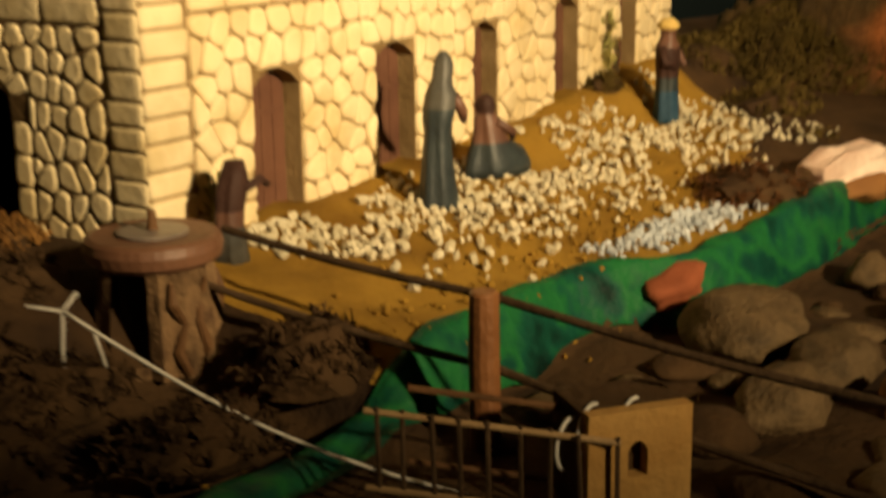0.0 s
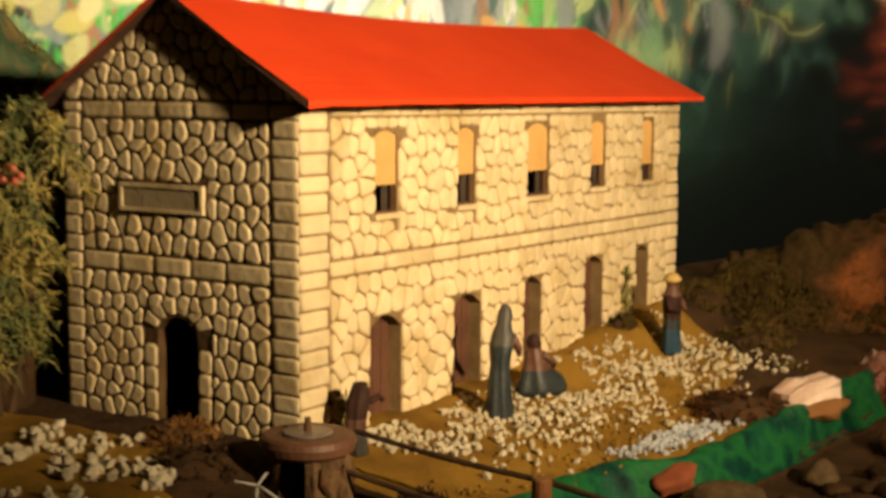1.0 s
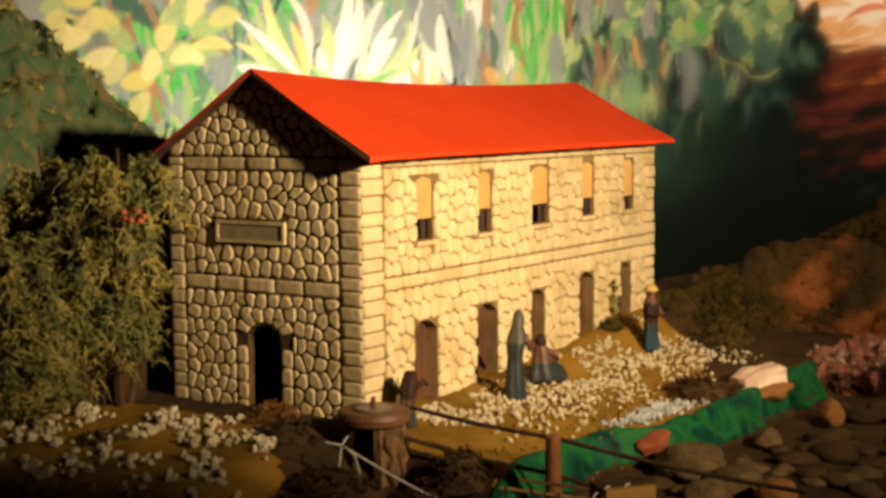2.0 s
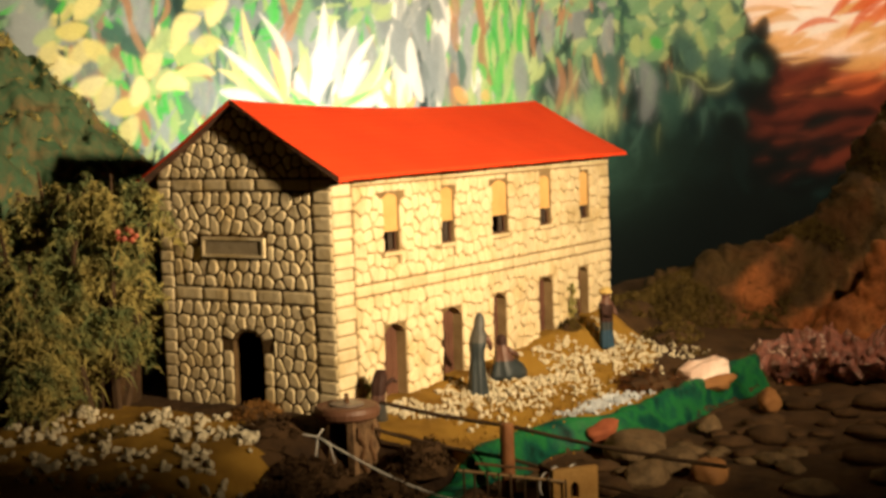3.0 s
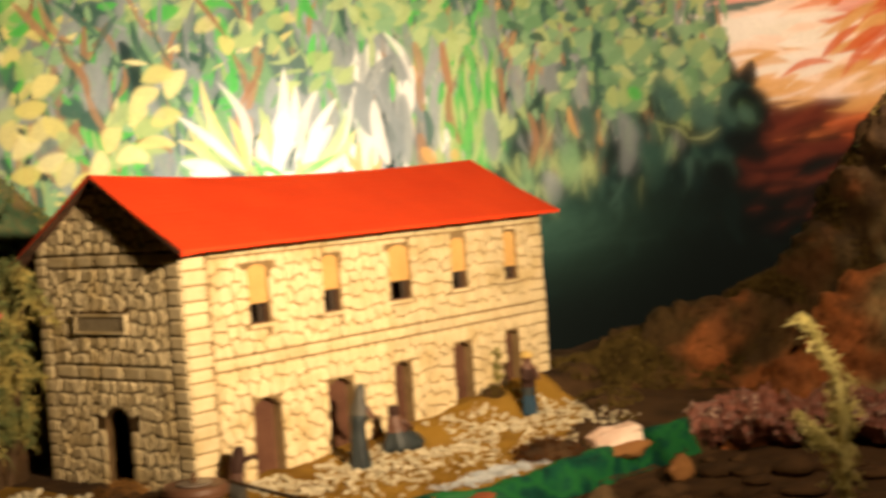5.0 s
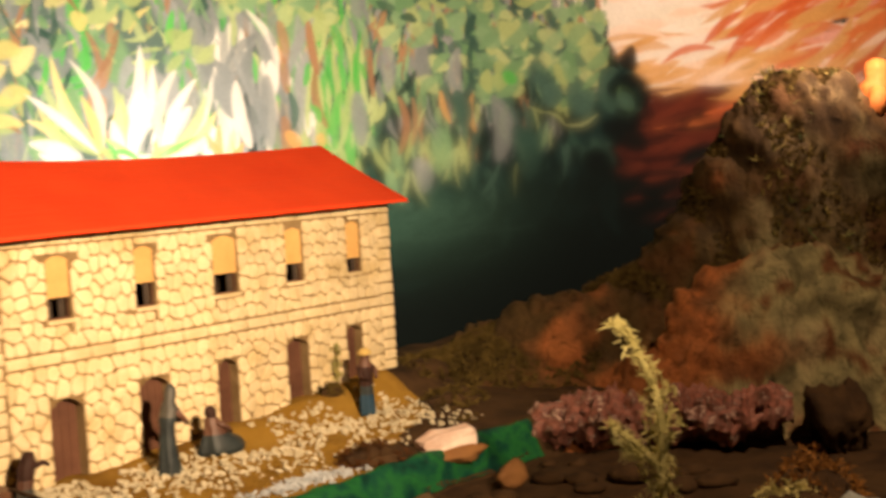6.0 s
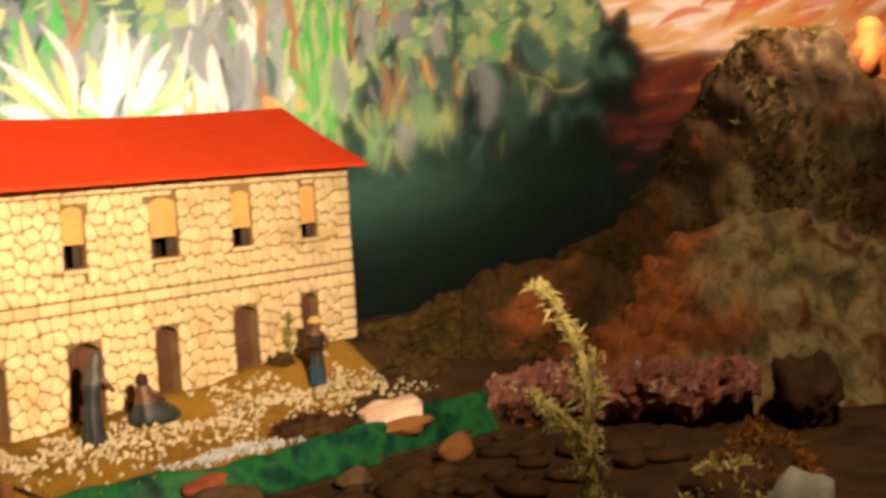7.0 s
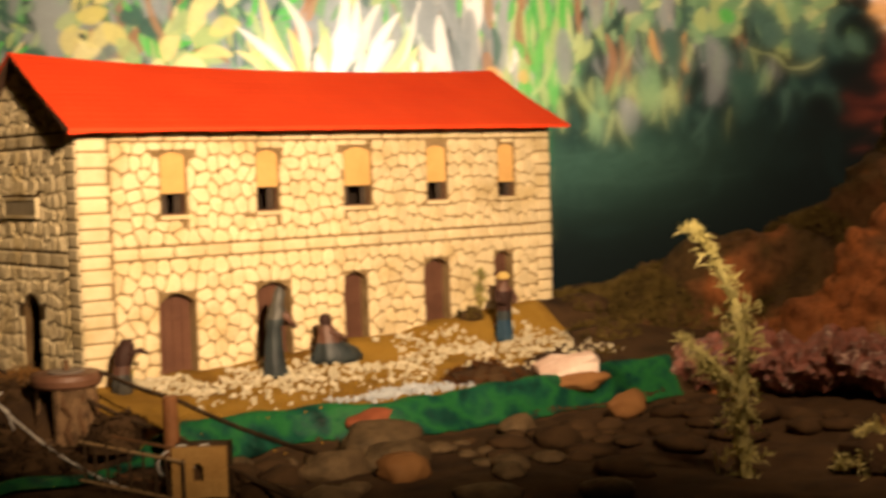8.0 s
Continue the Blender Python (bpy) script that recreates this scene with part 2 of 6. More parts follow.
def backdrop():
    bm = bmesh.new()
    p = [mural_point(-1.3, -0.1, -0.01), mural_point(1.25, -0.1, -0.01), mural_point(1.25, -0.1), mural_point(-1.3, -0.1)]
    hexa(bm, [*p, *[q + Vector((0, 0, 1.0)) for q in p]])
    ob = mesh_object("backdrop", bm, material("backdrop_board", [(0.004, 0.014, 0.012), (0.008, 0.024, 0.018)], 6, 0.7, 0.1))
    tagged(ob, "large painted backdrop of a sunlit wood and a red sunset sky", "backdrop", kind="structure")
    rnd = random.Random(5)
    # the canvas: a fine grid of colours from edge to edge of the board
    left, right, low, high, step = -1.28, 1.23, 0.0, 0.80, 0.0028
    us, zs = np.arange(left, right, step), np.arange(low, high, step)
    U, Z = np.meshgrid(us, zs)
    canvas = np.zeros((*U.shape, 3))
    # lamp glow beside the house, fading to near black, laid into the paint
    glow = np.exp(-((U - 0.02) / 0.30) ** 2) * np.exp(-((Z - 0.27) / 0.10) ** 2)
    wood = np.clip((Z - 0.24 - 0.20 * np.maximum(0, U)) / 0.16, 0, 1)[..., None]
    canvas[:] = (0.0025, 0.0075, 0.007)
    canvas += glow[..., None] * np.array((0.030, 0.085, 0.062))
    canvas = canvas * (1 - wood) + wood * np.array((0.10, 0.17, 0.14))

    def stroke(u, z, long, wide, angle, paint, pointed=0.5):
        """One soft-edged dab of the brush, blended into what lies under it."""
        ca, sa = math.cos(angle), math.sin(angle)
        bend = rnd.uniform(-0.15, 0.15) * long
        reach = long / 2 + wide / 2 + abs(bend)
        i0, i1 = max(0, int((u - reach - left) / step)), min(len(us), int((u + reach - left) / step) + 2)
        j0, j1 = max(0, int((z - reach - low) / step)), min(len(zs), int((z + reach - low) / step) + 2)
        k, lay = rnd.random(), rnd.uniform(0.68, 1.0)
        lo, hi = PAINTS[paint]
        if i1 - i0 < 1 or j1 - j0 < 1:
            return
        du, dz = U[j0:j1, i0:i1] - u, Z[j0:j1, i0:i1] - z
        t = np.clip((du * ca + dz * sa) / long + 0.5, 0, 1)
        bow = np.sin(np.pi * t)
        w = wide / 2 * bow ** pointed
        b = -du * sa + dz * ca - bend * bow
        soft = max(0.0026, 0.26 * wide)
        a = np.clip((w - np.abs(b)) / soft + 0.25, 0, 1) * (bow > 0.02)
        a = a * a * (3 - 2 * a) * lay
        tone = np.array([p + (q - p) * k for p, q in zip(lo, hi)])
        canvas[j0:j1, i0:i1] += a[..., None] * (tone - canvas[j0:j1, i0:i1])

    def cluster(n, u, z, su, sz, long, wide, paints, angle=None, spread=0.5, pointed=0.5):
        for _ in range(n):
            a = rnd.uniform(0, math.pi) if angle is None else angle + rnd.gauss(0, spread)
            stroke(u + rnd.gauss(0, su), z + rnd.gauss(0, sz), long * rnd.uniform(0.6, 1.4), wide * rnd.uniform(0.6, 1.3), a, rnd.choice(paints), pointed)
    up = math.pi / 2
    # broad underpainting: misty clearing, darkness to the right, sunset at the far end
    for _ in range(260):
        u, z = rnd.uniform(-1.25, 0.62), rnd.uniform(0.30, 0.88)
        paint = rnd.choice([GREY, GREY, DGREEN, LEAF, DGREEN] if u < 0.15 else [DGREEN, GREY, DGREEN, TEAL, LEAF])
        stroke(u, z, rnd.uniform(0.10, 0.2), rnd.uniform(0.04, 0.08), up + rnd.gauss(0, 0.3), paint)
    cluster(60, 0.02, 0.42, 0.08, 0.05, 0.12, 0.05, [GREY, GREY, WHITE], up, 0.3)
    cluster(50, -0.45, 0.50, 0.22, 0.08, 0.14, 0.05, [GREY, LEAF, GREY, VIVID], up, 0.4)
    cluster(60, 0.40, 0.24, 0.25, 0.05, 0.16, 0.03, [TEAL, TEAL, DGREEN, BLACK], 0.1, 0.2)
    cluster(120, 0.42, 0.12, 0.25, 0.06, 0.2, 0.06, [BLACK, BLACK, TEAL], 0.0, 0.2)
    cluster(40, 0.58, 0.32, 0.05, 0.07, 0.12, 0.06, [BLACK, TEAL, BLACK], up, 0.4)
    for _ in range(330):
        u = rnd.uniform(0.62, 1.24)
        z = rnd.uniform(0.0, 0.9)
        lim = 0.42 - 0.10 * (u - 0.62)
        paint = rnd.choice([DRED, DRED, BLACK, DRED if z > lim - 0.10 else BLACK]) if z < lim else rnd.choice([SKY, PINK, PINK, SKY, RUST, RUST] if u > 0.75 else [SKY, SKY, PINK, WHITE])
        if z < 0.22:
            paint = BLACK
        stroke(u, z, rnd.uniform(0.08, 0.2), rnd.uniform(0.015, 0.04), rnd.gauss(0.22, 0.18), paint, 0.7)
    
    cluster(30, 0.74, 0.455, 0.06, 0.012, 0.14, 0.02, [SKY, SKY, ORANGE], 0.12, 0.1, 0.7)
    cluster(60, 0.98, 0.55, 0.13, 0.05, 0.10, 0.018, [RUST, ORANGE, PINK, ORANGE], 0.45, 0.2, 0.7)
    for _ in range(420):
        u, z = rnd.uniform(0.64, 1.24), rnd.uniform(0.20, 0.75)
        lim = 0.43 - 0.10 * (u - 0.62)
        band = noise.noise((u * 5, z * 16 - u * 4, 2))
        if z > lim + 0.09:
            paint = (RUST if band < -0.25 else PINK if band < 0.02 else ORANGE if band < 0.2 else SKY) if u > 0.80 else (PINK if band < -0.2 else SKY if band < 0.2 else WHITE)
        elif z > lim:
            paint = ORANGE if band < -0.2 else SKY
        elif z > lim - 0.04:
            paint = rnd.choice([DRED, RUST, DRED, DRED])
        else:
            paint = rnd.choice([DRED, BLACK, DRED, BLACK])
        stroke(u, z, rnd.uniform(0.08, 0.22), rnd.uniform(0.010, 0.026), rnd.gauss(0.2, 0.08), paint, 0.7)
    cluster(60, 0.70, 0.530, 0.06, 0.022, 0.14, 0.024, [WHITE, WHITE, SKY], 0.15, 0.1, 0.7)
    cluster(34, 0.76, 0.470, 0.06, 0.014, 0.14, 0.020, [SKY, WHITE, ORANGE], 0.12, 0.1, 0.7)
    cluster(70, 1.02, 0.52, 0.11, 0.06, 0.12, 0.020, [RUST, ORANGE, ORANGE, RUST], 0.45, 0.2, 0.7)
    # trunks
    for u, lean, wide, z0 in ((-0.44, -0.10, 0.020, 0.30), (-0.17, 0.03, 0.014, 0.34), (0.105, -0.03, 0.020, 0.34), (0.165, -0.05, 0.014, 0.33),
                              (0.24, 0.02, 0.014, 0.34), (0.31, -0.02, 0.013, 0.32), (0.395, 0.0, 0.018, 0.34), (0.50, 0.03, 0.012, 0.34), (-0.72, 0.05, 0.02, 0.3), (-0.30, 0.08, 0.012, 0.32)):
        for k in range(6):
            stroke(u + lean * k * 0.11 + rnd.gauss(0, 0.002), z0 + 0.10 * k, 0.15, wide, up - lean, rnd.choice([TRUNK, TRUNK, TRUNK, ORANGE if u > 0 else TRUNK]), 0.35)
        stroke(u + 0.03, z0 + 0.26, 0.12, wide * 0.5, up - 0.6, TRUNK, 0.4)
        stroke(u - 0.03, z0 + 0.30, 0.12, wide * 0.5, up + 0.6, TRUNK, 0.4)
    # dark hollows between the trunks
    for u in (-0.60, -0.50, -0.36, 0.06, 0.20, 0.27, 0.35, 0.44, 0.53):
        cluster(6, u, 0.42, 0.012, 0.07, 0.11, 0.03, [DGREEN, GREY, TEAL], up, 0.15, 0.4)
    # many narrow upright dabs that blend the wood together
    for _ in range(1100):
        u, z = rnd.uniform(-0.10, 0.64), rnd.uniform(0.26, 0.62)
        lit = z - 0.30 - 0.22 * max(0, u)
        if lit > 0.10:
            paint = rnd.choice([GREY, LEAF, LEAF, DGREEN, YGREEN, TRUNK, GREY, VIVID if u < 0.25 else DGREEN])
        elif lit > -0.02:
            paint = rnd.choice([DGREEN, GREY, LEAF, DGREEN, TEAL, TEAL])
        else:
            paint = rnd.choice([TEAL, DGREEN, BLACK, TEAL, BLACK])
        stroke(u, z, rnd.uniform(0.025, 0.075), rnd.uniform(0.005, 0.014), up + rnd.gauss(0, 0.22), paint, 0.6)
    for _ in range(700):
        u, z = rnd.uniform(-1.0, -0.10), rnd.uniform(0.28, 0.66)
        stroke(u, z, rnd.uniform(0.02, 0.06), rnd.uniform(0.006, 0.016), rnd.uniform(0, math.pi), rnd.choice([GREY, LEAF, VIVID, YGREEN, DGREEN, YELLOW, LEAF]), 0.6)
    for _ in range(520):
        u, z = rnd.uniform(0.05, 0.75), rnd.uniform(0.02, 0.27)
        near = max(0.0, 1 - (u - 0.1) / 0.34) * smooth(0.06, 0.22, z)
        k = rnd.random()
        stroke(u, z, rnd.uniform(0.05, 0.16), rnd.uniform(0.010, 0.026), rnd.gauss(0.08, 0.12), DGREEN if k < near * 0.5 else TEAL if k < near * 1.5 else BLACK, 0.6)
    for _ in range(150):
        u, z = rnd.uniform(0.14, 0.64), rnd.gauss(0.255, 0.03)
        stroke(u, z, rnd.uniform(0.03, 0.08), rnd.uniform(0.008, 0.018), up + rnd.gauss(0, 0.5), rnd.choice([TEAL, DGREEN if u < 0.45 else TEAL, BLACK, TEAL]), 0.6)
    # vivid upright grasses
    cluster(60, 0.17, 0.43, 0.03, 0.09, 0.09, 0.012, [VIVID, VIVID, YGREEN], up, 0.15)
    cluster(90, -0.40, 0.36, 0.20, 0.06, 0.08, 0.014, [VIVID, YGREEN, LEAF], up, 0.35)
    cluster(60, 0.30, 0.33, 0.10, 0.03, 0.06, 0.012, [LEAF, YGREEN, DGREEN], up, 0.3)
    # crowns
    for _ in range(24):
        u, z = rnd.uniform(-0.05, 0.60), rnd.uniform(0.50, 0.74)
        cluster(16, u, z, 0.022, 0.02, 0.034, 0.022, [LEAF, YGREEN, LEAF, DGREEN if u > 0.3 else YGREEN])
    for _ in range(40):
        u, z = rnd.uniform(-1.1, -0.05), rnd.uniform(0.50, 0.80)
        cluster(12, u, z, 0.03, 0.025, 0.045, 0.028, [LEAF, YGREEN, VIVID, YELLOW])
    for u, z in ((0.44, 0.44), (0.47, 0.49), (0.55, 0.47), (0.60, 0.44), (0.52, 0.53), (0.58, 0.52)):
        cluster(34, u, z, 0.026, 0.028, 0.030, 0.022, [LEAF, LEAF, DGREEN, YGREEN])
    for u, z in ((0.645, 0.43), (0.66, 0.40), (0.62, 0.36), (0.60, 0.31)):
        cluster(14, u, z, 0.016, 0.02, 0.06, 0.045, [TEAL, BLACK, DGREEN])
    # shade between the leaves
    for _ in range(170):
        u, z = rnd.uniform(-0.95, -0.22), rnd.uniform(0.30, 0.62)
        stroke(u, z, rnd.uniform(0.04, 0.11), rnd.uniform(0.006, 0.016), up + rnd.gauss(0, 0.4), rnd.choice([DGREEN, GREY, GREY, TRUNK, DGREEN]), 0.6)
    # pale mist right of the clearing
    cluster(34, 0.03, 0.47, 0.05, 0.06, 0.11, 0.022, [GREY, WHITE, GREY, GREY], up, 0.25)
    # shade behind the yellow leaves
    stroke(-0.562, 0.488, 0.109, 0.069, -1.56, GREY, 0.4)
    stroke(-0.573, 0.454, 0.109, 0.069, -1.56, GREY, 0.4)
    stroke(-0.486, 0.425, 0.074, 0.046, -1.51, GREY, 0.4)
    stroke(-0.446, 0.366, 0.063, 0.039, -1.49, GREY, 0.4)
    stroke(-0.408, 0.501, 0.092, 0.057, -1.53, GREY, 0.4)
    stroke(-0.309, 0.383, 0.075, 0.046, -1.50, GREY, 0.4)
    stroke(-0.537, 0.527, 0.040, 0.039, -0.21, DGREEN, 0.4)
    stroke(-0.442, 0.472, 0.041, 0.039, -0.21, DGREEN, 0.4)
    stroke(-0.413, 0.454, 0.041, 0.039, -0.21, DGREEN, 0.4)
    stroke(-0.594, 0.417, 0.040, 0.039, -0.22, DGREEN, 0.4)
    # leaning trunks on the sunny side
    stroke(-0.429, 0.523, 0.070, 0.014, -1.19, TRUNK, 0.3)
    stroke(-0.403, 0.466, 0.071, 0.013, -1.17, TRUNK, 0.3)
    stroke(-0.386, 0.401, 0.080, 0.010, -1.46, TRUNK, 0.3)
    stroke(-0.417, 0.345, 0.095, 0.023, -1.24, TRUNK, 0.3)
    # large yellow leaves
    stroke(-0.538, 0.470, 0.051, 0.034, 0.27, YGREEN, 0.6)
    stroke(-0.536, 0.442, 0.052, 0.034, 1.34, YELLOW, 0.6)
    stroke(-0.504, 0.482, 0.052, 0.034, 0.17, YELLOW, 0.6)
    stroke(-0.479, 0.513, 0.052, 0.034, 0.67, YELLOW, 0.6)
    stroke(-0.512, 0.549, 0.052, 0.034, 1.15, YGREEN, 0.6)
    stroke(-0.514, 0.417, 0.052, 0.034, 0.47, YELLOW, 0.6)
    stroke(-0.497, 0.450, 0.052, 0.034, 0.86, YELLOW, 0.6)
    stroke(-0.469, 0.449, 0.051, 0.034, -0.75, YELLOW, 0.6)
    stroke(-0.450, 0.424, 0.052, 0.034, -0.86, YGREEN, 0.6)
    stroke(-0.518, 0.384, 0.052, 0.034, 0.26, YELLOW, 0.6)
    stroke(-0.428, 0.361, 0.052, 0.034, 0.16, YELLOW, 0.6)
    stroke(-0.421, 0.324, 0.053, 0.034, 1.24, YELLOW, 0.6)
    stroke(-0.375, 0.401, 0.053, 0.034, 0.95, YGREEN, 0.6)
    stroke(-0.383, 0.428, 0.053, 0.034, 1.15, YELLOW, 0.6)
    stroke(-0.356, 0.394, 0.053, 0.034, 0.06, YELLOW, 0.6)
    stroke(-0.346, 0.468, 0.053, 0.034, 1.15, YELLOW, 0.6)
    stroke(-0.326, 0.439, 0.053, 0.034, 0.16, YGREEN, 0.6)
    stroke(-0.299, 0.452, 0.053, 0.034, 0.26, YELLOW, 0.6)
    stroke(-0.280, 0.506, 0.055, 0.034, 0.95, YELLOW, 0.6)
    stroke(-0.308, 0.519, 0.053, 0.034, 0.17, YELLOW, 0.6)
    stroke(-0.319, 0.412, 0.053, 0.034, -0.14, YGREEN, 0.6)
    stroke(-0.481, 0.399, 0.052, 0.034, 0.36, YELLOW, 0.6)
    stroke(-0.459, 0.380, 0.053, 0.034, 1.05, YELLOW, 0.6)
    stroke(-0.330, 0.488, 0.053, 0.034, 0.46, YELLOW, 0.6)
    stroke(-0.375, 0.465, 0.053, 0.034, 0.85, YGREEN, 0.6)
    stroke(-0.410, 0.387, 0.053, 0.034, 1.24, YELLOW, 0.6)
    stroke(-0.323, 0.410, 0.063, 0.013, -0.34, TRUNK, 0.4)
    stroke(-0.319, 0.411, 0.066, 0.022, -0.00, YELLOW, 0.6)
    # green blades among them
    stroke(-0.378, 0.359, 0.038, 0.009, -1.46, VIVID, 0.5)
    stroke(-0.347, 0.364, 0.034, 0.008, -1.30, VIVID, 0.5)
    stroke(-0.449, 0.493, 0.022, 0.012, -0.98, VIVID, 0.5)
    stroke(-0.425, 0.431, 0.041, 0.012, -1.17, VIVID, 0.5)
    stroke(-0.195, 0.517, 0.047, 0.009, -1.46, VIVID, 0.5)
    stroke(-0.257, 0.481, 0.063, 0.011, -1.85, VIVID, 0.5)
    stroke(-0.399, 0.327, 0.035, 0.009, -1.23, VIVID, 0.5)
    # the forked trunk and the fronds at its side
    stroke(-0.157, 0.516, 0.072, 0.012, -2.01, TRUNK, 0.3)
    stroke(-0.181, 0.512, 0.077, 0.011, -1.35, TRUNK, 0.3)
    stroke(-0.174, 0.420, 0.137, 0.011, -1.58, TRUNK, 0.3)
    stroke(-0.211, 0.440, 0.165, 0.017, 1.97, YELLOW, 0.6)
    stroke(-0.198, 0.436, 0.150, 0.017, 1.84, WHITE, 0.6)
    stroke(-0.219, 0.423, 0.145, 0.017, 2.14, YGREEN, 0.6)
    stroke(-0.207, 0.412, 0.116, 0.017, 2.07, YELLOW, 0.6)
    stroke(-0.233, 0.409, 0.140, 0.017, 2.38, WHITE, 0.6)
    stroke(-0.225, 0.388, 0.107, 0.017, 2.55, YGREEN, 0.6)
    stroke(-0.190, 0.406, 0.096, 0.017, 1.84, YELLOW, 0.6)
    stroke(-0.258, 0.390, 0.082, 0.014, 2.35, YELLOW, 0.6)
    stroke(-0.256, 0.376, 0.065, 0.014, 2.58, YGREEN, 0.6)
    stroke(-0.247, 0.399, 0.085, 0.014, 2.05, YELLOW, 0.6)
    stroke(-0.236, 0.382, 0.048, 0.014, 1.98, YGREEN, 0.6)
    # the bright spiky plant
    stroke(-0.132, 0.390, 0.13, 0.030, 1.42, WHITE, 0.5)
    stroke(-0.064, 0.378, 0.11, 0.030, 1.10, WHITE, 0.5)
    stroke(-0.145, 0.375, 0.09, 0.026, 1.60, YGREEN, 0.5)
    stroke(-0.095, 0.365, 0.08, 0.026, 1.30, YELLOW, 0.5)
    stroke(-0.125, 0.440, 0.174, 0.021, 1.40, WHITE, 0.6)
    stroke(-0.116, 0.424, 0.150, 0.021, 1.26, WHITE, 0.6)
    stroke(-0.148, 0.408, 0.115, 0.021, 1.67, YGREEN, 0.6)
    stroke(-0.124, 0.410, 0.121, 0.021, 1.31, WHITE, 0.6)
    stroke(-0.143, 0.396, 0.092, 0.021, 1.59, YELLOW, 0.6)
    stroke(-0.115, 0.400, 0.110, 0.021, 1.12, WHITE, 0.6)
    stroke(-0.152, 0.381, 0.069, 0.021, 1.83, WHITE, 0.6)
    stroke(-0.044, 0.415, 0.151, 0.019, 0.99, WHITE, 0.6)
    stroke(-0.057, 0.411, 0.133, 0.019, 1.12, WHITE, 0.6)
    stroke(-0.043, 0.384, 0.110, 0.019, 0.70, YELLOW, 0.6)
    stroke(-0.070, 0.424, 0.146, 0.019, 1.32, WHITE, 0.6)
    stroke(-0.050, 0.398, 0.120, 0.019, 0.93, YGREEN, 0.6)
    stroke(-0.040, 0.371, 0.101, 0.019, 0.48, WHITE, 0.6)
    stroke(-0.064, 0.389, 0.092, 0.019, 1.04, WHITE, 0.6)
    stroke(-0.245, 0.371, 0.083, 0.026, -0.32, WHITE, 0.6)
    stroke(-0.230, 0.358, 0.087, 0.021, -0.23, WHITE, 0.6)
    stroke(-0.106, 0.349, 0.098, 0.018, -0.11, WHITE, 0.6)
    stroke(-0.147, 0.366, 0.070, 0.011, 2.50, YGREEN, 0.6)
    stroke(-0.143, 0.354, 0.052, 0.011, 2.75, VIVID, 0.6)
    stroke(-0.085, 0.357, 0.060, 0.011, 0.41, YGREEN, 0.6)
    stroke(-0.072, 0.363, 0.087, 0.011, 0.43, VIVID, 0.6)
    # orange tuft and the pale mist
    stroke(0.047, 0.437, 0.145, 0.040, -1.51, GREY, 0.4)
    stroke(0.079, 0.413, 0.117, 0.030, -1.57, GREY, 0.4)
    stroke(0.018, 0.448, 0.088, 0.035, -1.45, GREY, 0.4)
    stroke(0.039, 0.410, 0.108, 0.023, -1.41, WHITE, 0.4)
    stroke(-0.009, 0.363, 0.051, 0.013, 2.05, ORANGE, 0.6)
    stroke(0.003, 0.370, 0.058, 0.013, 1.62, ORANGE, 0.6)
    stroke(0.014, 0.366, 0.053, 0.013, 1.22, YELLOW, 0.6)
    stroke(0.021, 0.354, 0.043, 0.013, 0.77, ORANGE, 0.6)
    stroke(-0.004, 0.356, 0.035, 0.013, 2.01, ORANGE, 0.6)
    # pink-brown trunks with green light between them
    stroke(0.106, 0.519, 0.068, 0.019, -1.50, TRUNK, 0.3)
    stroke(0.109, 0.468, 0.058, 0.018, -1.51, TRUNK, 0.3)
    stroke(0.101, 0.378, 0.054, 0.021, -1.58, TRUNK, 0.3)
    stroke(0.154, 0.508, 0.088, 0.016, -1.45, TRUNK, 0.3)
    stroke(0.163, 0.430, 0.097, 0.015, -1.44, TRUNK, 0.3)
    stroke(0.245, 0.465, 0.077, 0.011, -1.56, TRUNK, 0.3)
    stroke(0.283, 0.380, 0.094, 0.015, -1.63, TRUNK, 0.3)
    stroke(0.305, 0.386, 0.080, 0.011, -1.64, TRUNK, 0.3)
    stroke(0.113, 0.412, 0.059, 0.014, -1.55, DGREEN, 0.3)
    stroke(0.169, 0.443, 0.089, 0.006, -1.47, DGREEN, 0.3)
    stroke(0.411, 0.470, 0.085, 0.011, -1.56, DGREEN, 0.3)
    stroke(0.113, 0.366, 0.036, 0.023, -1.01, ORANGE, 0.4)
    stroke(0.159, 0.365, 0.022, 0.018, -1.38, ORANGE, 0.4)
    stroke(0.408, 0.394, 0.065, 0.013, -1.54, ORANGE, 0.4)
    stroke(0.361, 0.406, 0.057, 0.012, -1.32, ORANGE, 0.4)
    stroke(0.184, 0.475, 0.098, 0.014, -1.56, VIVID, 0.5)
    stroke(0.187, 0.393, 0.094, 0.018, -1.70, VIVID, 0.5)
    stroke(0.061, 0.478, 0.042, 0.008, -1.57, VIVID, 0.5)
    stroke(0.140, 0.467, 0.039, 0.012, -1.75, VIVID, 0.5)
    stroke(0.151, 0.406, 0.033, 0.014, -1.13, VIVID, 0.5)
    stroke(0.230, 0.469, 0.031, 0.011, -1.27, VIVID, 0.5)
    stroke(0.204, 0.418, 0.079, 0.019, -1.74, YGREEN, 0.5)
    stroke(0.278, 0.444, 0.060, 0.018, -1.47, YGREEN, 0.5)
    stroke(0.252, 0.327, 0.048, 0.014, -1.03, YGREEN, 0.5)
    stroke(0.223, 0.354, 0.038, 0.009, -1.19, YGREEN, 0.5)
    # dark hollows and cool patches between the far trunks
    stroke(0.220, 0.394, 0.089, 0.030, -1.55, GREY, 0.4)
    stroke(0.268, 0.477, 0.089, 0.025, -1.56, GREY, 0.4)
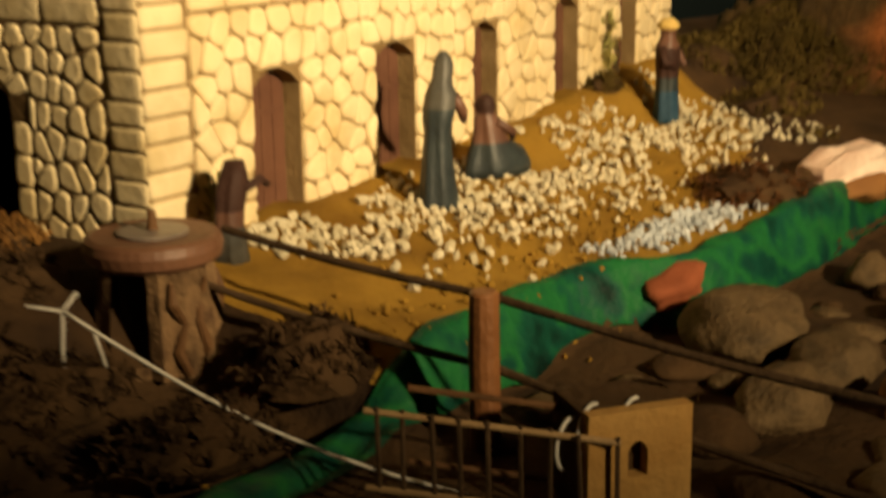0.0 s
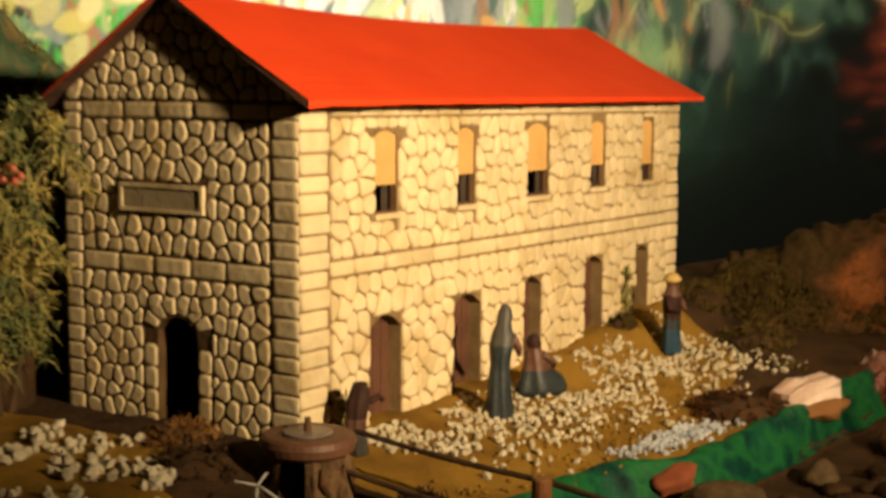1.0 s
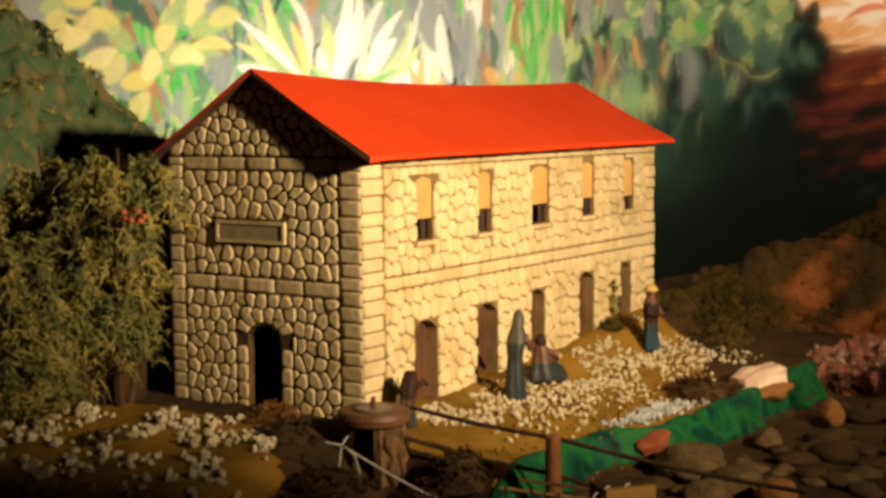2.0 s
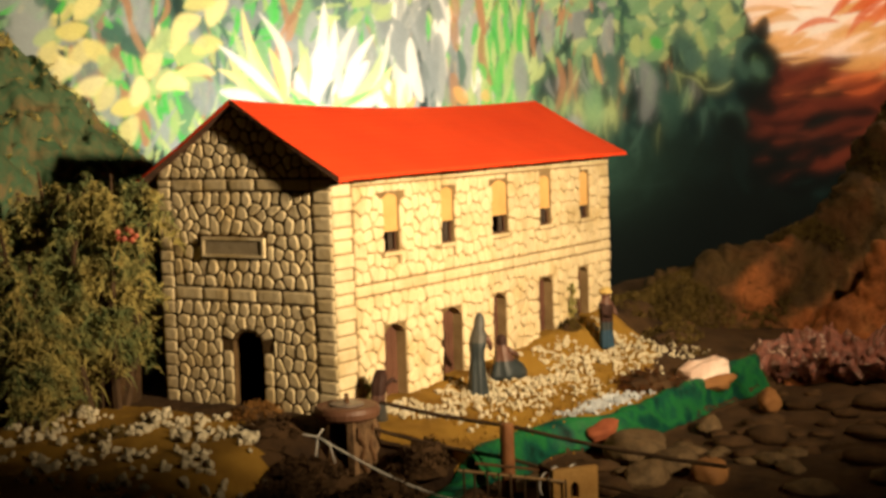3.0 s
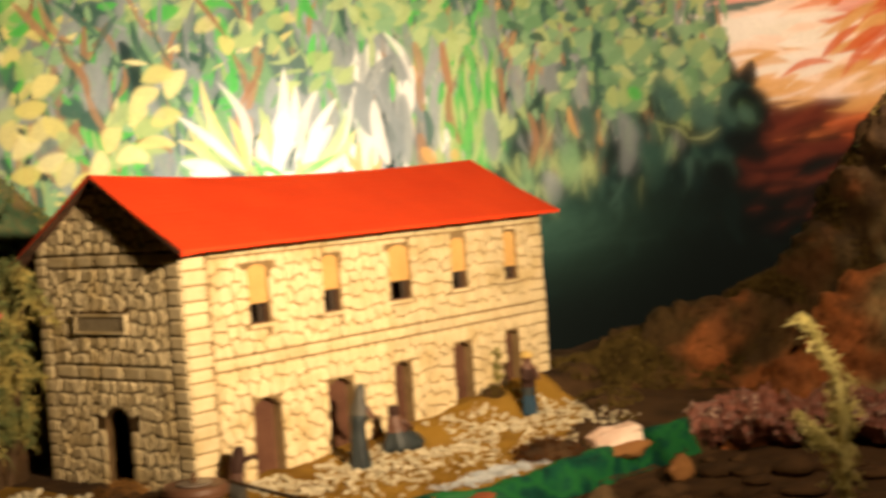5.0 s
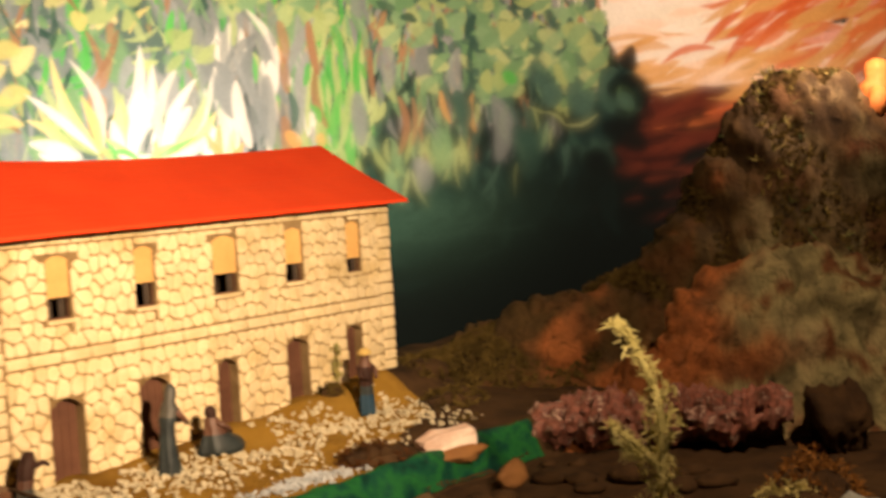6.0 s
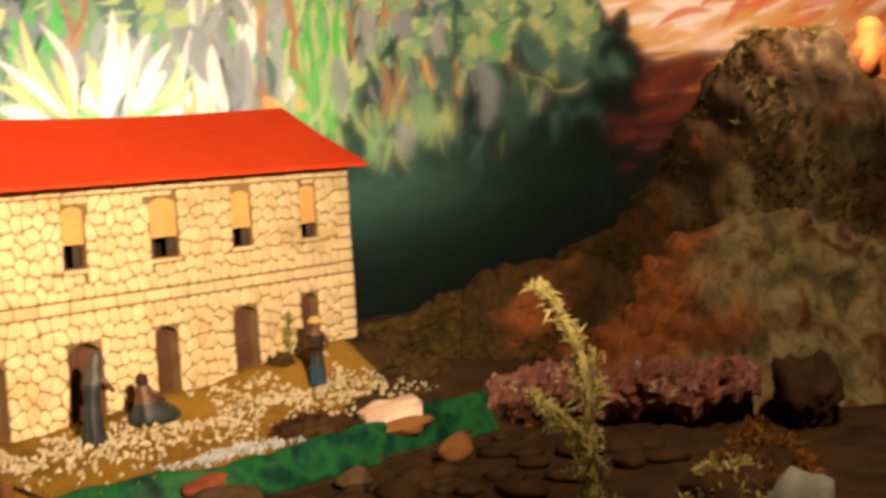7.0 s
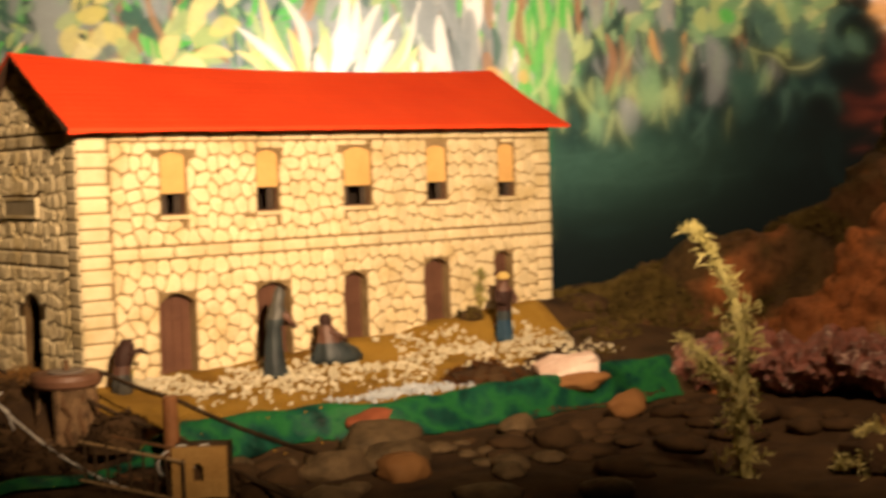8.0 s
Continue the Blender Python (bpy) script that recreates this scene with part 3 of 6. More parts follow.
    stroke(0.333, 0.475, 0.070, 0.030, -1.53, GREY, 0.4)
    stroke(0.387, 0.455, 0.090, 0.028, -1.58, GREY, 0.4)
    stroke(0.442, 0.367, 0.111, 0.039, -1.56, GREY, 0.4)
    stroke(0.314, 0.300, 0.061, 0.035, -1.43, GREY, 0.4)
    stroke(0.386, 0.402, 0.062, 0.035, -1.35, DGREEN, 0.4)
    stroke(0.525, 0.450, 0.060, 0.044, -1.02, DGREEN, 0.4)
    stroke(0.588, 0.410, 0.061, 0.049, -1.02, DGREEN, 0.4)
    stroke(0.535, 0.416, 0.042, 0.044, -1.34, DGREEN, 0.4)
    stroke(0.485, 0.326, 0.094, 0.053, -1.37, DGREEN, 0.4)
    stroke(0.354, 0.341, 0.072, 0.040, -1.38, LEAF, 0.5)
    stroke(0.665, 0.404, 0.049, 0.032, -1.25, LEAF, 0.5)
    stroke(0.570, 0.447, 0.030, 0.019, -1.02, LEAF, 0.5)
    # pale crowns
    stroke(0.469, 0.457, 0.057, 0.037, -0.60, YGREEN, 0.5)
    stroke(0.474, 0.455, 0.061, 0.024, 0.71, LEAF, 0.5)
    stroke(0.461, 0.437, 0.050, 0.033, -0.60, YGREEN, 0.5)
    stroke(0.465, 0.435, 0.053, 0.021, 0.71, LEAF, 0.5)
    stroke(0.438, 0.514, 0.050, 0.033, -0.60, LEAF, 0.5)
    stroke(0.442, 0.512, 0.053, 0.021, 0.72, LEAF, 0.5)
    stroke(0.479, 0.522, 0.057, 0.037, -0.59, YGREEN, 0.5)
    stroke(0.484, 0.520, 0.061, 0.024, 0.72, LEAF, 0.5)
    stroke(0.541, 0.506, 0.051, 0.033, -0.59, YGREEN, 0.5)
    stroke(0.546, 0.505, 0.054, 0.021, 0.71, LEAF, 0.5)
    stroke(0.589, 0.509, 0.065, 0.042, -0.59, YGREEN, 0.5)
    stroke(0.595, 0.508, 0.069, 0.027, 0.71, LEAF, 0.5)
    stroke(0.615, 0.475, 0.055, 0.035, -0.59, YGREEN, 0.5)
    stroke(0.620, 0.474, 0.058, 0.023, 0.71, LEAF, 0.5)
    stroke(0.603, 0.437, 0.038, 0.024, -0.59, YGREEN, 0.5)
    stroke(0.607, 0.436, 0.040, 0.015, 0.71, LEAF, 0.5)
    stroke(0.333, 0.441, 0.043, 0.029, -0.61, YGREEN, 0.5)
    stroke(0.337, 0.440, 0.046, 0.018, 0.72, LEAF, 0.5)
    stroke(0.355, 0.478, 0.039, 0.026, -0.60, YGREEN, 0.5)
    stroke(0.359, 0.477, 0.042, 0.017, 0.72, LEAF, 0.5)
    stroke(0.326, 0.521, 0.049, 0.033, -0.60, YGREEN, 0.5)
    stroke(0.330, 0.520, 0.052, 0.021, 0.72, LEAF, 0.5)
    stroke(0.276, 0.522, 0.042, 0.029, -0.61, YGREEN, 0.5)
    stroke(0.280, 0.521, 0.045, 0.018, 0.72, LEAF, 0.5)
    stroke(-0.052, 0.530, 0.045, 0.033, -0.62, YGREEN, 0.5)
    stroke(-0.048, 0.529, 0.050, 0.021, 0.73, YGREEN, 0.5)
    stroke(-0.015, 0.507, 0.040, 0.029, -0.62, YGREEN, 0.5)
    stroke(-0.012, 0.506, 0.043, 0.018, 0.73, YGREEN, 0.5)
    stroke(-0.063, 0.495, 0.036, 0.026, -0.63, LEAF, 0.5)
    stroke(-0.059, 0.493, 0.040, 0.017, 0.73, YGREEN, 0.5)
    stroke(0.470, 0.448, 0.028, 0.023, -0.73, VIVID, 0.5)
    # the yellow twig and hanging sprays
    stroke(0.514, 0.394, 0.033, 0.007, -0.41, YGREEN, 0.5)
    stroke(0.543, 0.377, 0.043, 0.008, -0.64, YGREEN, 0.5)
    stroke(0.587, 0.375, 0.063, 0.008, 0.26, YGREEN, 0.5)
    stroke(0.509, 0.379, 0.042, 0.006, -1.39, YGREEN, 0.5)
    stroke(0.536, 0.348, 0.041, 0.006, -1.71, YGREEN, 0.5)
    stroke(0.381, 0.312, 0.081, 0.008, -1.66, YGREEN, 0.5)
    stroke(0.471, 0.283, 0.061, 0.007, -1.68, YGREEN, 0.5)
    # round dark bush before the sunset
    stroke(0.682, 0.416, 0.065, 0.058, -0.94, BLACK, 0.4)
    stroke(0.667, 0.373, 0.050, 0.053, -0.46, BLACK, 0.4)
    stroke(0.661, 0.343, 0.090, 0.053, -0.52, BLACK, 0.4)
    stroke(0.665, 0.402, 0.035, 0.030, -0.66, DGREEN, 0.5)
    cluster(30, 0.32, 0.215, 0.07, 0.014, 0.08, 0.007, [DGREEN, DGREEN, TEAL], 0.12, 0.1)
    # dark paint and the house's shadow glazed over the wood's foot, then rubbed soft
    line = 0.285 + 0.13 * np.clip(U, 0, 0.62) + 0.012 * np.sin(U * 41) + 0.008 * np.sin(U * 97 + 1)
    shade_glaze = np.clip((line - Z) / 0.10, 0, 1) * np.clip((U - 0.02) / 0.06, 0, 1) * np.clip((0.72 - U) / 0.10, 0, 1)
    # the glaze keeps a painted teal glow where lamp light reaches
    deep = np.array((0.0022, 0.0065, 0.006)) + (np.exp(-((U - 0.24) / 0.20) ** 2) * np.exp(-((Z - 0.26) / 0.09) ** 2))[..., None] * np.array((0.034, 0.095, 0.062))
    shade_glaze = (0.85 * shade_glaze * shade_glaze * (3 - 2 * shade_glaze))[..., None]
    canvas = canvas * (1 - shade_glaze) + deep * shade_glaze
    rubbed = canvas
    for _ in range(16):
        pad = np.pad(rubbed, ((1, 1), (1, 1), (0, 0)), mode="edge")
        rubbed = (pad[:-2, 1:-1] + pad[2:, 1:-1] + pad[1:-1, :-2] + pad[1:-1, 2:] + pad[1:-1, 1:-1]) / 5
    misty = (0.10 + 0.65 * np.clip((U - 0.05) / 0.2, 0, 1) * np.clip((line + 0.16 - Z) / 0.14, 0, 1))[..., None]
    canvas = canvas * (1 - misty) + rubbed * misty
    nz, nu = U.shape
    base, along = mural_point(0, 0, 0.0015), MURAL_D
    co = np.stack([base.x + along.x * U, base.y + along.y * U, base.z + Z], -1).reshape(-1, 3)
    idx = np.arange(nz * nu).reshape(nz, nu)
    quads = np.stack([idx[:-1, :-1], idx[:-1, 1:], idx[1:, 1:], idx[1:, :-1]], -1).reshape(-1, 4)
    me = bpy.data.meshes.new("painting")
    me.from_pydata(co.tolist(), [], quads.tolist())
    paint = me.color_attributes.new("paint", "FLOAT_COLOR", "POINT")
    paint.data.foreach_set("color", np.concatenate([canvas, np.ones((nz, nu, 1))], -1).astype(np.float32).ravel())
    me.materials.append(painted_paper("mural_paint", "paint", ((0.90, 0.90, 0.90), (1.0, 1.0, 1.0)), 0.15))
    picture = new("painting", me)
    picture.parent = ob
    tagged(picture, "blended brush strokes of leaves, trunks, shade and sky", kind="stuff")
    return ob


BACKDROP = backdrop()

# ---------------------------------------------------------------- stone house
HOUSE_L, HOUSE_D, HOUSE_H, APEX = 0.60, 0.238, 0.27, 0.347
WALL_TOP = 0.281
# (left, right, bottom, top, rise of the arch)
DOORS = [(0.079, 0.119, 0.0, 0.112, 0.010), (0.189, 0.230, 0.0, 0.1155, 0.010), (0.297, 0.3275, 0.0, 0.119, 0.008),
         (0.406, 0.4415, 0.0, 0.1265, 0.008), (0.5095, 0.5375, 0.0, 0.129, 0.007)]
WINDOWS = [(0.086, 0.113, 0.189, 0.2500, 0.004), (0.194, 0.2195, 0.189, 0.2505, 0.004), (0.302, 0.337, 0.190, 0.2525, 0.005),
           (0.414, 0.4415, 0.192, 0.2530, 0.004), (0.519, 0.5435, 0.193, 0.2535, 0.004)]
GABLE_DOOR = (0.097, 0.138, 0.0, 0.112, 0.012)


def wall_mesh(width, top, openings, thick, place):
    """A wall along a, pierced by arched openings; place turns (a, depth, z) into the world."""
    bm = bmesh.new()
    cuts = {0.0, width, *np.linspace(0, width, 13).round(4)}
    for o in openings:
        cuts |= set(np.linspace(o[0], o[1], 9).round(5))
    cuts = sorted(cuts)

    def slab(a0, a1, lo0, lo1, hi0, hi1):
        hexa(bm, [place(a0, 0, lo0), place(a1, 0, lo1), place(a1, thick, lo1), place(a0, thick, lo0),
                  place(a0, 0, hi0), place(a1, 0, hi1), place(a1, thick, hi1), place(a0, thick, hi0)])
    for a0, a1 in zip(cuts, cuts[1:]):
        mid = (a0 + a1) / 2
        here = sorted([o for o in openings if o[0] < mid < o[1]], key=lambda o: o[2])
        lo = (0.0, 0.0)
        for o in here:
            def arch(a):
                k = (2 * (a - o[0]) / (o[1] - o[0]) - 1)
                return o[3] - o[4] * k * k
            if o[2] > lo[0]:
                slab(a0, a1, *lo, o[2], o[2])
            lo = (arch(a0), arch(a1))
        slab(a0, a1, *lo, top(a0), top(a1))
    return bm


def front(a, depth, z):
    return (a, depth, z)


def gable(a, depth, z):
    return (depth, min(max(a, 0.0161), HOUSE_D - 0.0081), z)


def gable_face(a, depth, z):
    return (depth, a, z)


def gable_top(a):
    return WALL_TOP + (APEX - WALL_TOP) * (1 - abs(2 * a / HOUSE_D - 1))


def house():
    root = empty("house")
    tagged(root, "miniature two-storey stone house with a red roof", "house")
    # the bright front gets the paler mortar, the dimmer walls the darker copy
    wf = part("wall", wall_mesh(HOUSE_L, lambda a: WALL_TOP, DOORS + WINDOWS, 0.016, front), M_MORTAR_LIT, root)
    wg = part("wall", wall_mesh(HOUSE_D, gable_top, [GABLE_DOOR], 0.008, gable), M_MORTAR_SHADED, root)
    wb = part("wall", wall_mesh(HOUSE_L, lambda a: WALL_TOP, [], 0.008, lambda a, d, z: (a, HOUSE_D - d, z)), M_MORTAR_SHADED, root)
    wr = part("wall", wall_mesh(HOUSE_D, gable_top, [], 0.008, lambda a, d, z: (HOUSE_L - d, min(max(a, 0.0161), HOUSE_D - 0.0081), z)), M_MORTAR_SHADED, root)
    return root, wf, wg


HOUSE, WALL_FRONT, WALL_GABLE = house()


def roof():
    bm = bmesh.new()
    n = 24
    ridge_y = 0.116

    def sag(k):
        return 0.353 - 0.004 * k - 0.0105 * 4 * k * (1 - k) * (1 - 0.25 * k)
    rows = []
    for i in range(n + 1):
        k = i / n
        r = (-0.014 + 0.627 * k, ridge_y, sag(k))
        e = (-0.016 + 0.628 * k, -0.0235, 0.2725 + 0.003 * k)
        b = (-0.016 + 0.628 * k, 0.268, 0.262 + 0.004 * k)
        m1 = tuple((p + q) / 2 - (0.002 if j == 2 else 0) for j, (p, q) in enumerate(zip(r, e)))
        m2 = tuple((p + q) / 2 - (0.002 if j == 2 else 0) for j, (p, q) in enumerate(zip(r, b)))
        rows.append([e, m1, r, m2, b])
    top = [[bm.verts.new(p) for p in row] for row in rows]
    rag = random.Random(17)
    low = [[bm.verts.new((p[0] + (rag.uniform(-0.003, 0.001) if i == 0 else 0), p[1], p[2] - rag.uniform(0.0035, 0.0065 if i == 0 else 0.0042))) for p in row] for i, row in enumerate(rows)]
    for i in range(n):
        for j in range(4):
            bm.faces.new((top[i][j], top[i + 1][j], top[i + 1][j + 1], top[i][j + 1]))
            f = bm.faces.new((low[i][j + 1], low[i + 1][j + 1], low[i + 1][j], low[i][j]))
            f.material_index = 1
        bm.faces.new((low[i][0], low[i + 1][0], top[i + 1][0], top[i][0]))
        bm.faces.new((top[i][4], top[i + 1][4], low[i + 1][4], low[i][4]))
    for j in range(4):
        f = bm.faces.new((top[0][j], top[0][j + 1], low[0][j + 1], low[0][j]))
        f.material_index = 1 if j < 2 else 0
        bm.faces.new((low[n][j], low[n][j + 1], top[n][j + 1], top[n][j]))
    return part("roof", bm, [M_ROOF, M_ROOF_EDGE], HOUSE, "sagging painted card roof, bright red")


ROOF = roof()


def door(o, y, wood):
    """A plank door standing back in its opening."""
    bm = bmesh.new()
    box(bm, o[0], o[1], y + 0.0032, y + 0.0042, 0, o[3])
    leaf = part("door", bm, wood, HOUSE, "brown-painted plank door")
    n = 4
    w = (o[1] - o[0]) / n
    for i in range(n):
        bm = bmesh.new()
        a0, a1 = o[0] + i * w + 0.0003, o[0] + (i + 1) * w - 0.0003
        t = [o[3] - o[4] * (2 * (a - o[0]) / (o[1] - o[0]) - 1) ** 2 for a in (a0, a1)]
        hexa(bm, [(a0, y, 0), (a1, y, 0), (a1, y + 0.003, 0), (a0, y + 0.003, 0), (a0, y, t[0]), (a1, y, t[1]), (a1, y + 0.003, t[1]), (a0, y + 0.003, t[0])])
        part("plank", bm, wood, leaf)
    bm = bmesh.new()
    box(bm, o[0] + 0.001, o[1] - 0.001, y - 0.001, y - 0.0002, 0.085, 0.089)
    part("batten", bm, wood, leaf)


for o in DOORS:
    door(o, 0.0118, M_DOOR)


def window(o, k):
    w = empty("window")
    w.parent = HOUSE
    mid = o[2] + (o[3] - o[2]) * (0.34, 0.39, 0.34, 0.33, 0.27)[k]
    bm = bmesh.new()
    box(bm, o[0], o[1], 0.0012, 0.003, mid, o[3])
    part("blind", bm, M_BLIND, w, "straw-coloured ribbed blind, half lowered")
    bm = bmesh.new()
    box(bm, o[0] - 0.002, o[1] + 0.002, -0.0028, 0.004, o[2] - 0.0045, o[2] - 0.0005)
    part("sill", bm, M_STONE, w)
    bm = bmesh.new()
    n = 10
    for s in (0, 1) if k in (0, 2) else (1,):
        x0 = o[0] + 0.002 if s == 0 else o[1] - 0.010
        pts = [(x0 + 0.008 * i / n, 0.007 + 0.0012 * math.sin(i * 2.1)) for i in range(n + 1)]
        lo = [bm.verts.new((x, y, o[2])) for x, y in pts]
        hi = [bm.verts.new((x, y, mid + 0.004)) for x, y in pts]
        for i in range(n):
            bm.faces.new((lo[i], lo[i + 1], hi[i + 1], hi[i]))
    part("curtain", bm, M_CURTAIN, w, "dim grey cloth curtain")
    bm = bmesh.new()
    box(bm, o[0], o[0] + 0.0012, 0.004, 0.006, o[2], mid)
    box(bm, o[1] - 0.0012, o[1], 0.004, 0.006, o[2], mid)
    box(bm, o[0], o[1], 0.004, 0.006, o[2] - 0.0004, o[2] + 0.0012)
    part("frame", bm, M_DOOR, w)


for k, o in enumerate(WINDOWS):
    window(o, k)


def plaque():
    bm = bmesh.new()
    box(bm, -0.0030, -0.0006, 0.090, 0.170, 0.192, 0.207)
    pl = part("plaque", bm, material("plaque_plaster", [(0.30, 0.24, 0.15), (0.38, 0.31, 0.20)], 40, 0.9, 0.3), HOUSE, "plain plaster name plaque with a raised border")
    for b in ((0.087, 0.173, 0.189, 0.192), (0.087, 0.173, 0.207, 0.210), (0.087, 0.090, 0.192, 0.207), (0.170, 0.173, 0.192, 0.207)):
        bm = bmesh.new()
        box(bm, -0.0042, -0.0004, *b)
        part("border", bm, M_STONE, pl)


plaque()


# ---------------------------------------------------------------- stones of the walls
def clip(poly, nx, ny, d):
    """The part of a convex outline where nx*x + ny*y <= d."""
    out = []
    for (x0, y0), (x1, y1) in zip(poly, poly[1:] + poly[:1]):
        s0, s1 = nx * x0 + ny * y0 - d, nx * x1 + ny * y1 - d
        if s0 <= 0:
            out.append((x0, y0))
        if s0 * s1 < 0:
            k = s0 / (s0 - s1)
            out.append((x0 + k * (x1 - x0), y0 + k * (y1 - y0)))
    return out


def shrink(poly, by):
    cx, cy = sum(p[0] for p in poly) / len(poly), sum(p[1] for p in poly) / len(poly)
    out = poly
    for (x0, y0), (x1, y1) in zip(poly, poly[1:] + poly[:1]):
        ex, ey = x1 - x0, y1 - y0
        n = math.hypot(ex, ey)
        if n < 1e-7:
            continue
        nx, ny = ey / n, -ex / n
        if nx * (cx - x0) + ny * (cy - y0) > 0:
            nx, ny = -nx, -ny
        out = clip(out, nx, ny, nx * x0 + ny * y0 - by)
        if len(out) < 3:
            return None
    return out


def soften(poly, k=0.2):
    """Cuts the corners of an outline, so that a stone looks hand-rounded."""
    out = []
    n = len(poly)
    for i in range(n):
        p, a, b = poly[i], poly[i - 1], poly[(i + 1) % n]
        out.append((p[0] + (a[0] - p[0]) * k, p[1] + (a[1] - p[1]) * k))
        out.append((p[0] + (b[0] - p[0]) * k, p[1] + (b[1] - p[1]) * k))
    return out


def stone_faces(bm, poly, proud, place):
    """A cushion-shaped stone: foot on the mortar, bevelled rim, flat face."""
    inner = shrink(poly, 0.0011) or shrink(poly, 0.0006)
    if not inner or len(inner) < 3:
        return False
    cx, cy = sum(p[0] for p in poly) / len(poly), sum(p[1] for p in poly) / len(poly)

    def ring(scale, depth):
        return [bm.verts.new(place(cx + (x - cx) * scale, depth, cy + (z - cy) * scale)) for x, z in poly]
    rings = [ring(1.0, 0.0004), ring(0.99, -proud * 0.40), ring(0.90, -proud * 0.82), ring(0.66, -proud)]
    n = len(poly)
    for a, b in zip(rings, rings[1:]):
        for i in range(n):
            j = (i + 1) % n
            bm.faces.new((a[i], a[j], b[j], b[i])).smooth = True
    c = rings[-1]
    bm.faces.new(c)
    return True


def cells(seeds, bounds):
    """The cell of each seed within a rectangle."""
    pts = np.array(seeds)
    made = []
    for i, (x, y) in enumerate(seeds):
        poly = [(bounds[0], bounds[2]), (bounds[1], bounds[2]), (bounds[1], bounds[3]), (bounds[0], bounds[3])]
        d = ((pts - pts[i]) ** 2).sum(1)
        for j in np.argsort(d)[1:22]:
            ox, oy = pts[j]
            nx, ny = ox - x, oy - y
            poly = clip(poly, nx, ny, nx * (x + ox) / 2 + ny * (y + oy) / 2)
            if len(poly) < 3:
                break
        if len(poly) >= 3:
            made.append(((x, y), poly))
    return made


def stonework(bounds, step, rnd, openings, extra=None, joint=0.00065):
    """Outlines of rubble stones over a rectangle, kept clear of the openings."""
    seeds = []
    rows = max(1, round((bounds[3] - bounds[2]) / step))
    cols = max(1, round((bounds[1] - bounds[0]) / step))
    for j in range(rows):
        for i in range(cols):
            seeds.append((bounds[0] + (i + 0.5 + 0.5 * (j % 2) - 0.25 + rnd.uniform(-0.34, 0.34)) * (bounds[1] - bounds[0]) / cols,
                          bounds[2] + (j + 0.5 + rnd.uniform(-0.34, 0.34)) * (bounds[3] - bounds[2]) / rows))
    seeds = [s for s in seeds if not any(o[0] < s[0] < o[1] and o[2] < s[1] < o[3] for o in openings)]
    out = []
    for (x, y), poly in cells(seeds, bounds):
        ok = True
        for o in openings:
            gap = [(o[0] - x, 1, 0, o[0]), (x - o[1], -1, 0, -o[1]), (o[2] - y, 0, 1, o[2]), (y - o[3], 0, -1, -o[3])]
            g = max(gap)
            if g[0] < 0.0008:
                if o[0] < x < o[1] and o[2] < y < o[3]:
                    ok = False
                    break
            poly = clip(poly, g[1], g[2], g[3] - 0.0004)
            if len(poly) < 3:
                ok = False
                break
        if ok and extra:
            for nx, ny, d in extra:
                poly = clip(poly, nx, ny, d)
                if len(poly) < 3:
                    ok = False
                    break
        if ok:
            poly = shrink(poly, joint)
            if poly and len(poly) >= 3:
                area = abs(sum(p[0] * q[1] - q[0] * p[1] for p, q in zip(poly, poly[1:] + poly[:1]))) / 2
                if area > 1.2e-5:
                    out.append(soften(poly))
    return out


def course(a0, a1, z0, z1, length, rnd, openings=()):
    """Squared blocks in one row."""
    out, a = [], a0
    while a < a1 - 0.004:
        b = min(a1, a + length * rnd.uniform(0.8, 1.25))
        if a1 - b < 0.01:
            b = a1
        out.append(soften([(a + 0.0006, z0 + 0.0006), (b - 0.0006, z0 + 0.0006), (b - 0.0006, z1 - 0.0006), (a + 0.0006, z1 - 0.0006)], 0.07))
        a = b
    return out


def quoins(a0, wide, z0, z1, rnd, flip=False):
    out, z, k = [], z0, 0
    while z < z1 - 0.005:
        t = min(z1, z + 0.0135 * rnd.uniform(0.9, 1.15))
        w = wide * (1.0 if k % 2 else 0.93)
        x0, x1 = (a0, a0 + w) if not flip else (a0 - w, a0)
        out.append(soften([(x0, z + 0.0006), (x1 - 0.0006, z + 0.0006), (x1 - 0.0006, t - 0.0006), (x0, t - 0.0006)], 0.08))
        z, k = t, k + 1
    return out


def lay(outlines, wall, place, rnd, near):
    """Builds the stones: those near the corner singly, the rest joined."""
    rest = bmesh.new()
    outlines = sorted(outlines, key=lambda p: min(q[0] for q in p) if near else 0)
    for i, poly in enumerate(outlines):
        area = sum(p[0] * q[1] - q[0] * p[1] for p, q in zip(poly, poly[1:] + poly[:1]))
        if area < 0:
            poly = poly[::-1]
        if place is gable_face:
            poly = poly[::-1]
        proud = rnd.uniform(0.0020, 0.0040) if near else rnd.uniform(0.0010, 0.0021)
        if i < 300:
            bm = bmesh.new()
            if stone_faces(bm, poly, proud, place):
                part("stone", bm, M_STONE, wall)
            else:
                bm.free()
        else:
            stone_faces(rest, poly, proud, place)
    if len(rest.verts):
        tagged(part("stonework", rest, M_STONE, wall, "cream-painted rubble stones"), kind="stuff")
    else:
        rest.free()


